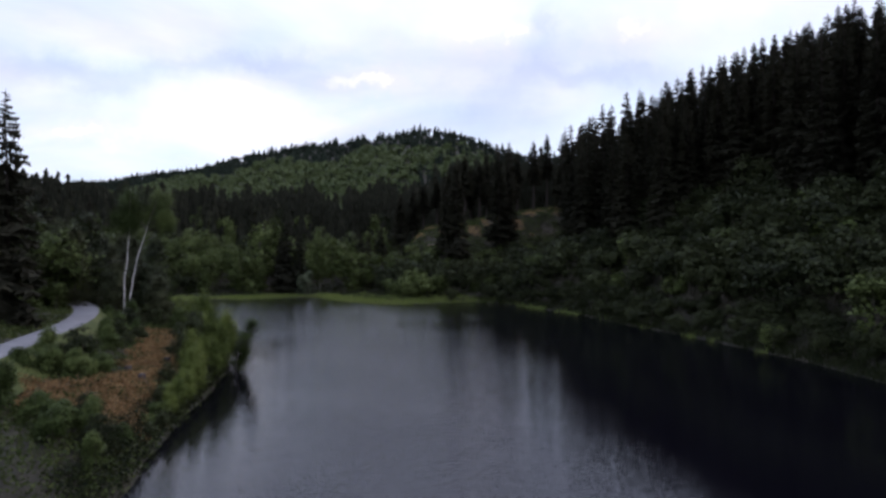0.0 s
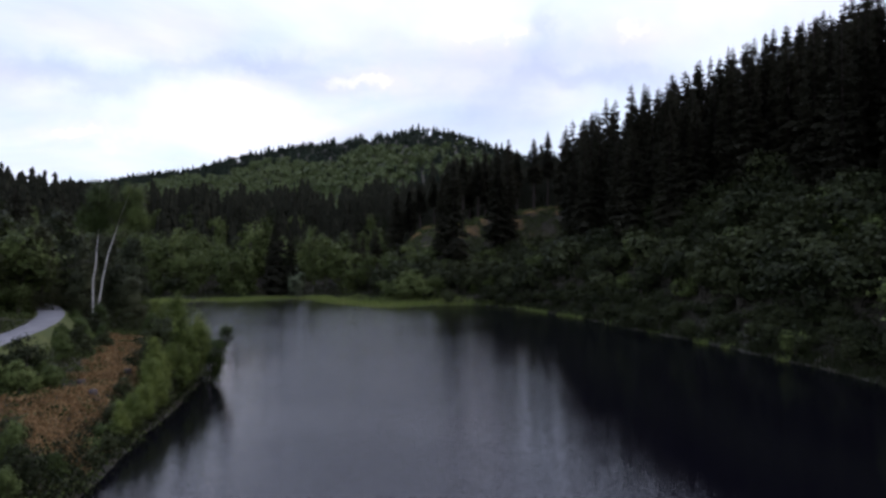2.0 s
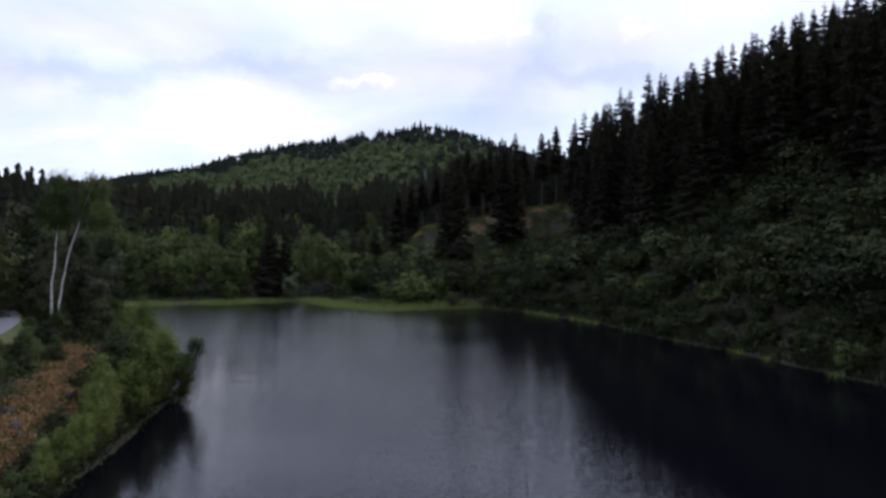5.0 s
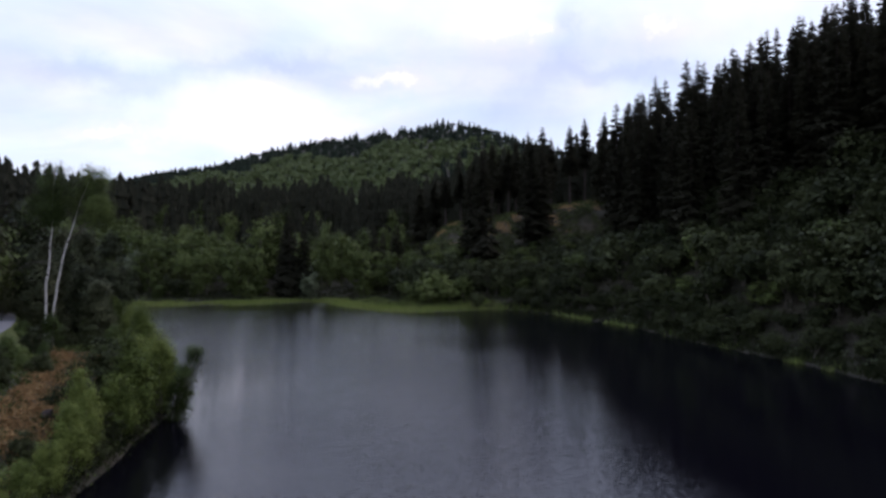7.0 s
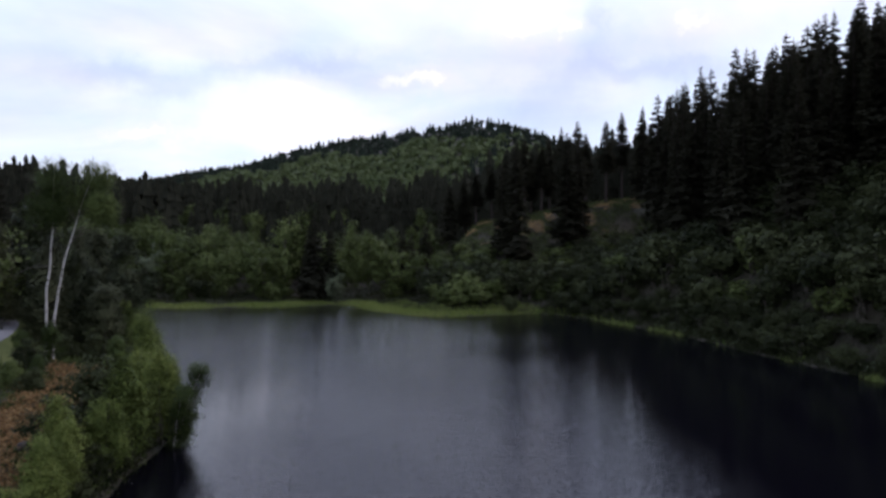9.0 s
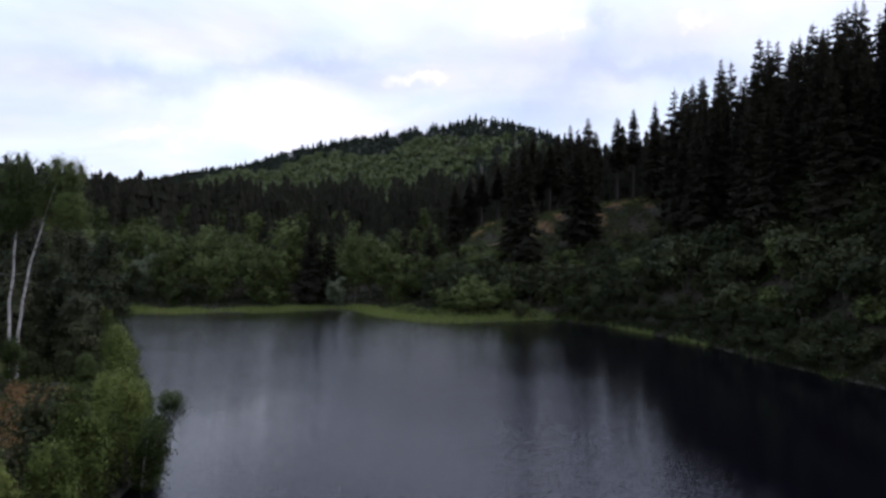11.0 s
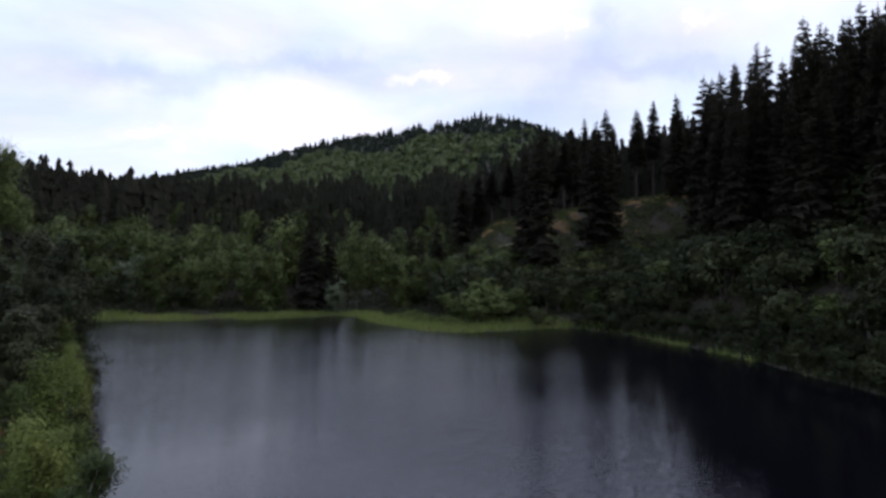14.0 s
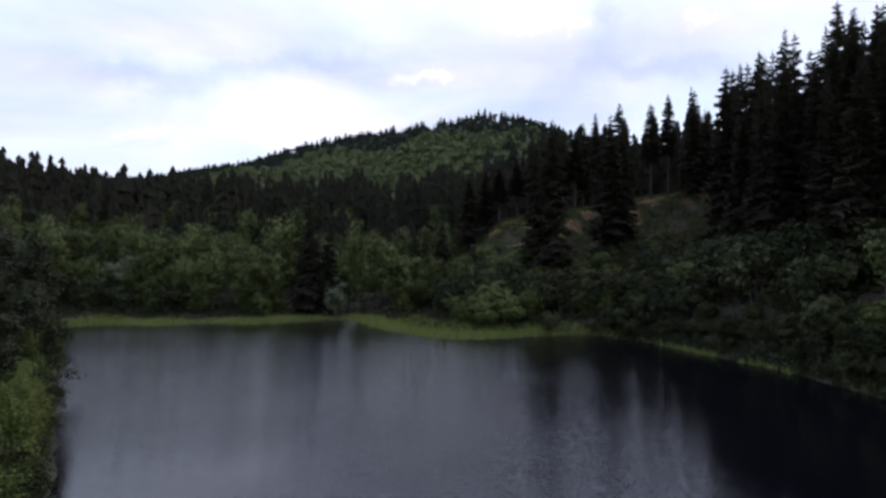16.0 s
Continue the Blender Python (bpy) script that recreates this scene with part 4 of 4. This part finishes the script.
for x, y, s, k in ((-58, 91, 1.15, 1), (-56, 98, 1.4, 3), (-64, 99, 1.4, 1), (-62, 108, 1.6, 3), (-53, 79, 0.95, 2), (-72, 116, 1.4, 1), (-68, 133, 1.2, 3), (-60, 114, 1.4, 1), (-66, 106, 1.5, 1), (-54, 107, 0.9, 1)):
    taken.append((x, y))
    plant(BROADLEAVES[k], x, y, s, rng.uniform(0, 360), "leafy green birch beyond the forest road", "birch", "broadleaf trees beyond the road")
count = 0
for x, y, d, bank in spots(6000, -80, -18, 40, 165):
    if count >= 75:
        break
    if d < 0.8 or d > 34 or not road_far(x, y, 3.4) or (y < 97 and x > -47) or not free(x, y, 2.2):
        continue
    k = BIRCH_BUSHES[rng.integers(3)] if rng.random() < 0.6 else BUSHES[rng.integers(3)]
    plant(k, x, y, rng.uniform(0.55, 0.95), rng.uniform(0, 360), "young green birch and alder bush on the lake bank", "bush", BANK)
    count += 1


# ---------------------------------------------------------------- far woods, too many to count
def scatter(rng, base, xs, ys, hs, wide=1.0):
    """Many turned and sized copies of one plant, joined."""
    v, f = base
    n = len(xs)
    zs = height(xs, ys) - 0.3
    a = rng.uniform(0, 6.28, n)
    c, s = np.cos(a)[:, None], np.sin(a)[:, None]
    w = (hs * wide * rng.uniform(0.85, 1.2, n))[:, None]
    X = (v[None, :, 0] * c - v[None, :, 1] * s) * w + xs[:, None]
    Y = (v[None, :, 0] * s + v[None, :, 1] * c) * w + ys[:, None]
    Z = v[None, :, 2] * hs[:, None] + zs[:, None]
    V = np.stack([X, Y, Z], -1).reshape(-1, 3)
    F = (f[None] + (np.arange(n) * len(v))[:, None, None]).reshape(-1, f.shape[1])
    return V, F


def thin(rng, n, lo, hi, test, gap):
    """Random places that pass the test, kept apart on a grid."""
    xs, ys = rng.uniform(lo[0], hi[0], n), rng.uniform(lo[1], hi[1], n)
    ok = test(xs, ys)
    xs, ys = xs[ok], ys[ok]
    _, first = np.unique(np.round(xs / gap) * 100003 + np.round(ys / gap), return_index=True)
    return xs[first], ys[first]


def make_blob(r):
    c = clumps_in(r, 13, 0.46, 0.40, 0.55, 0.6)
    return leafy(r, c, 6, 0.10, 0.14)


def tier_spruce(r, tiers=8, n=10):
    """A small spruce of jagged tiers, for the distance."""
    vs, fs, k = [], [], 0
    for tier in range(tiers):
        u = tier / tiers
        z1, z0 = u + 0.5 * (1 - u), u * 0.95 + 0.01
        R = 0.17 * (1 - u) ** 0.85 + 0.012
        a = np.arange(n) * 6.2832 / n + r.uniform(0, 6)
        q = R * np.where(np.arange(n) % 2 == 0, 1.0, 0.6) * r.uniform(0.85, 1.2, n)
        rim = np.stack([np.cos(a) * q, np.sin(a) * q, z0 + r.uniform(-0.05, 0.05, n)], 1)
        vs += [rim, np.array([[0, 0, min(1.0, z1)]])]
        fs.append(np.stack([k + np.arange(n), k + (np.arange(n) + 1) % n, np.full(n, k + n)], 1))
        k += n + 1
    return np.concatenate(vs), np.concatenate(fs)


def polar(x, y):
    """Distance, bearing and the share of the way up the far hill."""
    rr, th = np.hypot(x, y), np.degrees(np.arctan2(x, y))
    cr = np.interp(th, CREST[:, 0], CREST[:, 1])
    return rr, th, (rr - 300) / (cr - 300)


def woods(name, label, kinds, mat, xy, hs, r, wide=1.0):
    """One object out of many trees of a few looks."""
    pick = r.integers(len(kinds), size=len(hs))
    V, F = joined([scatter(r, k, xy[0][pick == i], xy[1][pick == i], hs[pick == i], wide) for i, k in enumerate(kinds)])
    ob = new(name, mesh_of(name, V, F, mat))
    tagged(ob, label, "forest", kind="stuff")


def far_woods():
    r = np.random.default_rng(99)
    low = [tier_spruce(r) for _ in range(4)]
    tiny = [tier_spruce(r, 5, 8) for _ in range(4)]

    def belt(x, y):
        rr, th, s = polar(x, y)
        d, bank = shore_distance(x, y)
        edge = 352 + 18 * np.sin(th * 0.9) + 14 * np.sin(th * 2.3 + 1) + 30 * np.clip((-th - 14) / 10, 0, 1)
        return (rr > 225) & (rr < edge) & (th > -60) & (th < 30) & (d > 45) & ~((x > -14) & (y < 216)) & ~((x > 12) & (y < 240)) & ~((bank < 1.0) & (rr < 250))
    xy = thin(r, 9000, (-420, 200), (220, 430), belt, 3.2)
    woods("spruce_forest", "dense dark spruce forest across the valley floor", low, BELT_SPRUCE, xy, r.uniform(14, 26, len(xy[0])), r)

    def slope(x, y):
        rr, th, s = polar(x, y)
        furrow = np.sin(s * 42 - th * 3.1 + 0.9 * np.sin(th * 0.5))
        return (rr > 345) & (s < 0.80 + 0.07 * np.sin(th * 0.8)) & (th > -36) & (th < 14) & ((furrow < 0.62) | (s < 0.2)) & ((th < -2.5 - 3 * np.sin(s * 6)) | (s < 0.30) | (np.sin(x * 12.9 + y * 78.2) > 0.4))
    leaf = [make_blob(r) for _ in range(3)]
    xy = thin(r, 30000, (-680, 300), (160, 1000), slope, 5.2)
    woods("hillside_woods", "light green young broadleaf woods on the distant hillside", leaf, HILL_LEAF, xy, r.uniform(5.5, 8, len(xy[0])), r, 1.15)

    def furrows(x, y):
        rr, th, s = polar(x, y)
        return (rr > 355) & (s < 0.85) & (s > 0.15) & (th > -36) & (th < 14) & ((np.sin(s * 42 - th * 3.1 + 0.9 * np.sin(th * 0.5)) > 0.80) | (th > -2.5 - 3 * np.sin(s * 6))) & (s > 0.25)
    xy = thin(r, 12000, (-680, 300), (160, 1000), furrows, 5.6)
    woods("furrow_spruces", "rows of darker conifers between the broadleaf woods of the hill", tiny, FAR_SPRUCE, xy, r.uniform(6, 10, len(xy[0])), r)

    def top(x, y):
        rr, th, s = polar(x, y)
        return (s > 0.80 + 0.07 * np.sin(th * 0.8)) & (s < 1.06) & (th > -36) & (th < 14)
    xy = thin(r, 34000, (-900, 400), (170, 1280), top, 3.8)
    woods("ridge_spruces", "dark conifers along the crest of the distant hill", tiny, FAR_SPRUCE, xy, 4.5 + 5.5 * r.random(len(xy[0])) ** 2, r, 1.4)

    def brow(x, y):
        rr, th, s = polar(x, y)
        return (s > 0.78) & (s < 1.03) & (th > -36) & (th < 14)
    xy = thin(r, 9000, (-900, 400), (170, 1280), brow, 6.0)
    woods("crest_scrub", "low dark scrub between the conifers on the crest of the hill", leaf, FAR_SPRUCE, xy, r.uniform(3.5, 5.5, len(xy[0])), r, 1.5)

    def upper(x, y):
        d, bank = shore_distance(x, y)
        return (bank > 1.4) & (d >= 68) & (d < 150)
    xy = thin(r, 5000, (50, 20), (240, 330), upper, 5.2)
    woods("slope_spruces", "dark spruces higher up the steep slope", tiny, FAR_SPRUCE, xy, r.uniform(20, 27, len(xy[0])), r)

    def left(x, y):
        d, bank = shore_distance(x, y)
        return (d > np.where(y > 140, 24, 36)) & (bank > 0.2) & (x < -70) & (y > 60)
    xy = thin(r, 3000, (-260, 60), (-75, 260), left, 4.6)
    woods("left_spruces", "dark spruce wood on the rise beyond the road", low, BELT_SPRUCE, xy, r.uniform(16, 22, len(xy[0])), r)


far_woods()


# ---------------------------------------------------------------- undergrowth, reeds and bracken
def carpet(name, label, category, mat, xy, spread, low, per, size, seed):
    """Low leafy tufts over the ground."""
    r = np.random.default_rng(seed)
    c = np.column_stack([xy[0], xy[1], height(xy[0], xy[1]) + low])
    c = np.repeat(c, per, 0) + r.normal(size=(len(c) * per, 3)) * np.array([spread, spread, low * 0.7])
    c[:, 2] = np.maximum(c[:, 2], height(c[:, 0], c[:, 1]) + 0.05)
    V, F = leaves(r, c, size)
    ob = new(name, mesh_of(name, V, F, mat))
    tagged(ob, label, category, kind="stuff")


def blades(name, label, mat, xy, tall, wide, per, spread, seed):
    """Upright blades in tufts."""
    r = np.random.default_rng(seed)
    x = np.repeat(xy[0], per) + r.normal(0, spread, len(xy[0]) * per)
    y = np.repeat(xy[1], per) + r.normal(0, spread, len(xy[0]) * per)
    z = np.maximum(height(x, y), -0.1)
    a, h = r.uniform(0, 6.28, len(x)), tall * r.uniform(0.5, 1.2, len(x))
    lean = r.normal(0, 0.25, (len(x), 2)) * h[:, None]
    dx, dy = np.cos(a) * wide, np.sin(a) * wide
    V = np.stack([np.column_stack([x - dx, y - dy, z - 0.1]), np.column_stack([x + dx, y + dy, z - 0.1]), np.column_stack([x + lean[:, 0], y + lean[:, 1], z + h])], 1).reshape(-1, 3)
    ob = new(name, mesh_of(name, V, np.arange(len(V)).reshape(-1, 3), mat))
    tagged(ob, label, "reeds" if "reed" in name else "grass", kind="stuff")


BRACKEN_SPOTS = ((-23.4, 49, 1.8), (-26.5, 49, 3.0), (-29.5, 49.5, 2.8), (-31.5, 52, 2.0), (-24.4, 52, 2.4), (-27.5, 54.5, 3.2), (-25.6, 57.5, 2.6), (-28, 60, 2.6), (-26.6, 64, 2.4), (-28.4, 66.5, 2.6), (-29.4, 70.5, 2.6),
                 (-31, 74, 2.6), (-32.6, 77.6, 2.5), (-34.2, 81.5, 2.6), (-36.4, 86, 2.8), (-38.2, 89, 2.2))


def in_bracken(x, y):
    out = np.zeros(x.shape, bool)
    for a, b, q in BRACKEN_SPOTS:
        out |= np.hypot(x - a, (y - b)) < q * (1 + 0.25 * np.sin(np.arctan2(y - b, x - a) * 3 + a))
    return out


def low_growth():
    r = np.random.default_rng(5)

    def right(x, y):
        d, bank = shore_distance(x, y)
        return ((bank > 0.9) | ((x > -16) & (y > 170))) & (d > 0.3) & ~(on_clearing(x, y) & (np.sin(x * 0.7 + 1) * np.sin(y * 0.5 + x * 0.2) > 0.25)) & ((d < 42) | ((y > 165) & (d < 80) & (x < 50)))
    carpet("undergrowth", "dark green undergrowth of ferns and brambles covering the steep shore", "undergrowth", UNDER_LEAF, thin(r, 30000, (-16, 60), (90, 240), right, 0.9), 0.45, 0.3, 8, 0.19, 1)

    def left(x, y):
        d, bank = shore_distance(x, y)
        far_road = np.hypot(x[:, None] - ROAD_LINE[None, ::2, 0], y[:, None] - ROAD_LINE[None, ::2, 1]).min(1) > 2.2
        return (bank > 0.5) & (d > -0.3) & (d < 34) & ~in_bracken(x, y) & far_road & (x < 0)
    carpet("bank_undergrowth", "green undergrowth of brambles and heather on the lake bank", "undergrowth", BANK_LEAF, thin(r, 40000, (-85, 34), (-16, 150), left, 0.5), 0.3, 0.3, 10, 0.13, 2)

    def rim(x, y):
        d, bank = shore_distance(x, y)
        return (d > -0.3) & (d < 1.3) & (x < -15) & (np.sin(x * 1.1 + y * 0.8) + np.sin(y * 0.47) > -1.0)
    blades("sedge", "dark green sedge overhanging the edge of the bank", UNDER_LEAF, thin(r, 40000, (-60, 36), (-19, 135), rim, 0.5), 0.55, 0.04, 8, 0.22, 9)

    def edge(x, y):
        d, bank = shore_distance(x, y)
        return (d > -0.25) & (d < 2.4) & (x < -15)
    carpet("rim_growth", "dark brambles and ferns hanging over the edge of the bank", "undergrowth", UNDER_LEAF, thin(r, 16000, (-36, 36), (-17, 98), edge, 0.38), 0.3, 0.4, 13, 0.12, 17)

    def rim_right(x, y):
        d, bank = shore_distance(x, y)
        return (d > -0.4) & (d < 1.8) & (x > 6) & (bank > 0.8)
    blades("shore_sedge", "dark green sedge and nettles along the foot of the steep shore", UNDER_LEAF, thin(r, 40000, (6, 60), (50, 172), rim_right, 0.4), 0.9, 0.07, 9, 0.25, 15)

    def verge(x, y):
        q = np.hypot(x[:, None] - ROAD_LINE[None, :, 0], y[:, None] - ROAD_LINE[None, :, 1]).min(1)
        return (q > 1.7) & (q < 4.0)
    blades("verge_grass", "pale dry grass along the forest road", GRASS, thin(r, 9000, (-95, 30), (-25, 130), verge, 0.5), 0.5, 0.05, 5, 0.25, 3)

    def brown(x, y):
        d, bank = shore_distance(x, y)
        return in_bracken(x, y) & (d > 0.3)
    xy = thin(r, 30000, (-42, 40), (-19, 92), brown, 0.36)
    carpet("bracken", "rust-brown dead bracken matted over the bank", "bracken", BRACKEN, xy, 0.22, 0.2, 26, 0.09, 4)
    carpet("bracken_greens", "green bilberry and young fern tufts among the dead bracken", "undergrowth", BANK_LEAF, thin(r, 9000, (-42, 40), (-19, 92), lambda x, y: brown(x, y) & (np.sin(x * 1.3 + 0.6 * y) * np.sin(y * 0.9 - 0.5 * x) > 0.3), 0.45), 0.22, 0.3, 9, 0.11, 16)
    blades("dry_grass", "straw-coloured dry grass among the bracken", GRASS, thin(r, 2500, (-36, 38), (-19, 92), lambda x, y: (shore_distance(x, y)[0] > 0.8) & (shore_distance(x, y)[0] < 9), 0.8), 0.5, 0.04, 5, 0.25, 6)

    def behind(x, y):
        d, bank = shore_distance(x, y)
        return (bank < 1.3) & (d > 3.5) & (d < 26) & (y > 155)
    carpet("meadow_edge_undergrowth", "dark green nettles and brambles behind the reeds", "undergrowth", UNDER_LEAF, thin(r, 30000, (-120, 150), (12, 215), behind, 0.8), 0.4, 0.4, 8, 0.2, 10)

    xy = thin(r, 20000, (-12, 165), (45, 245), lambda x, y: on_clearing(x, y) & (np.sin(x * 0.7 + 1) * np.sin(y * 0.5 + x * 0.2) > 0.1), 0.55)
    carpet("clearing_brush", "rusty brown brush and dry grass on the felled clearing", "brush", BRACKEN, xy, 0.35, 0.22, 8, 0.2, 8)

    def spur(x, y):
        d, bank = shore_distance(x, y)
        return (d > 14) & (np.sin(x * 0.7 + 1) * np.sin(y * 0.5 + x * 0.2) < 0.22)
    carpet("clearing_grass", "olive green grass, brambles and seedlings on the slope of the clearing", "undergrowth", BANK_LEAF, thin(r, 14000, (-14, 190), (46, 240), spur, 0.62), 0.32, 0.28, 12, 0.2, 14)

    def wet(x, y):
        d, bank = shore_distance(x, y)
        return (d > 0.2) & (d < 2.2) & ((np.hypot(x - 24.6, y - 141) < 4.5) | ((np.sin(y * 1.3) > 0.8) & (x > 25) & (y > 95)))
    carpet("butterbur", "pale yellow-green broad leaves of waterside plants at the foot of the slope", "waterside plants", WILLOW_LEAF, thin(r, 20000, (15, 90), (46, 150), wet, 0.8), 0.25, 0.4, 5, 0.2, 12)

    def meadow(x, y):
        d, bank = shore_distance(x, y)
        wide = np.interp(bank, (0.5, 1.5), (4.2, 0.45)) * (1 + 0.35 * np.sin(x * 0.2 + y * 0.13) + 0.25 * np.sin(x * 0.53)) + 4.5 * np.exp(-(((x + 13) / 11) ** 2))
        return (d > -0.6 - 0.5 * np.sin(x * 0.35)) & (d < wide) & (y > 90) & ((x > -30) | (y > 168)) & ((bank < 1.2) | (y > 150) | (np.sin(y * 0.5) + np.sin(y * 1.13 + 1) > 0.75 - (y - 110) / 45))
    blades("reed_bed", "yellow-green reeds and sedge fringing the lake", REED, thin(r, 160000, (-120, 90), (45, 205), meadow, 0.5), 0.85, 0.06, 7, 0.28, 7)


low_growth()


# ---------------------------------------------------------------- felled logs and stumps
def make_log(seed, length, r):
    rng = np.random.default_rng(seed)
    x = np.linspace(-length / 2, length / 2, 7)
    pts = np.stack([x, 0.05 * np.sin(x), np.zeros(7)], 1)
    v, f = tube(pts, r * np.linspace(1, 0.7, 7) * rng.uniform(0.95, 1.05, 7), 8)
    caps = np.array([[0, 3, 2, 1], [0, 5, 4, 3], [0, 7, 6, 5]])
    n = len(v) - 8
    return mesh_of("felled_log", v, np.vstack([f, caps, (caps[:, ::-1] + n)]), LOG_WOOD, True)


LOG_WOOD = bark_material("bleached_wood", (0.26, 0.20, 0.14), (0.12, 0.09, 0.06), 2.0, 0.42)
LOG = make_log(3, 8.0, 0.22)


def make_stump():
    """A short weathered stump with flared roots and a flat cut."""
    a = np.linspace(0, 6.2832, 12, endpoint=False)
    rings = []
    for z, r in ((-0.3, 0.62), (0.05, 0.46), (0.3, 0.34), (0.62, 0.31)):
        q = r * (1 + (0.18 if z < 0.1 else 0.05) * np.sin(a * 5))
        rings.append(np.stack([np.cos(a) * q, np.sin(a) * q, np.full(12, z + (0.03 * np.sin(a) if z > 0.5 else 0))], 1))
    v = np.concatenate(rings + [np.array([[0, 0, 0.60]])])
    f = [(k * 12 + i, k * 12 + (i + 1) % 12, (k + 1) * 12 + (i + 1) % 12, (k + 1) * 12 + i) for k in range(3) for i in range(12)]
    f += [(36 + i, 36 + (i + 1) % 12, 36 + (i + 2) % 12, 48) for i in range(0, 12, 2)]
    return mesh_of("tree_stump", v, np.array(f), SPRUCE_BARK, True)


STUMP = make_stump()
for x, y in ((-27.6, 68), (-26.3, 59.4), (-29.2, 63.2)):
    ob = new("tree_stump", STUMP)
    ob.matrix_basis = pose(x, y, h1(x, y), 0, 0, x * 40)
    tagged(ob, "dark weathered tree stump among the dead bracken", "stump", "stumps on the bank")

for x, y, turn in ((25, 179, 8), (22, 190, 15), (27, 198, -5), (30, 224, 5), (-1, 208, 12)):
    g = Vector((math.cos(radians(turn)), math.sin(radians(turn)), 0)) * 4
    za, zb = h1(x - g.x, y - g.y), h1(x + g.x, y + g.y)
    ob = new("felled_log", LOG)
    ob.matrix_basis = pose(x, y, max(h1(x, y), (za + zb) / 2) + 0.16, 0, -math.degrees(math.atan2(zb - za, 8)), turn)
    tagged(ob, "bleached felled spruce log lying on the clearing", "log", "logs on the clearing")
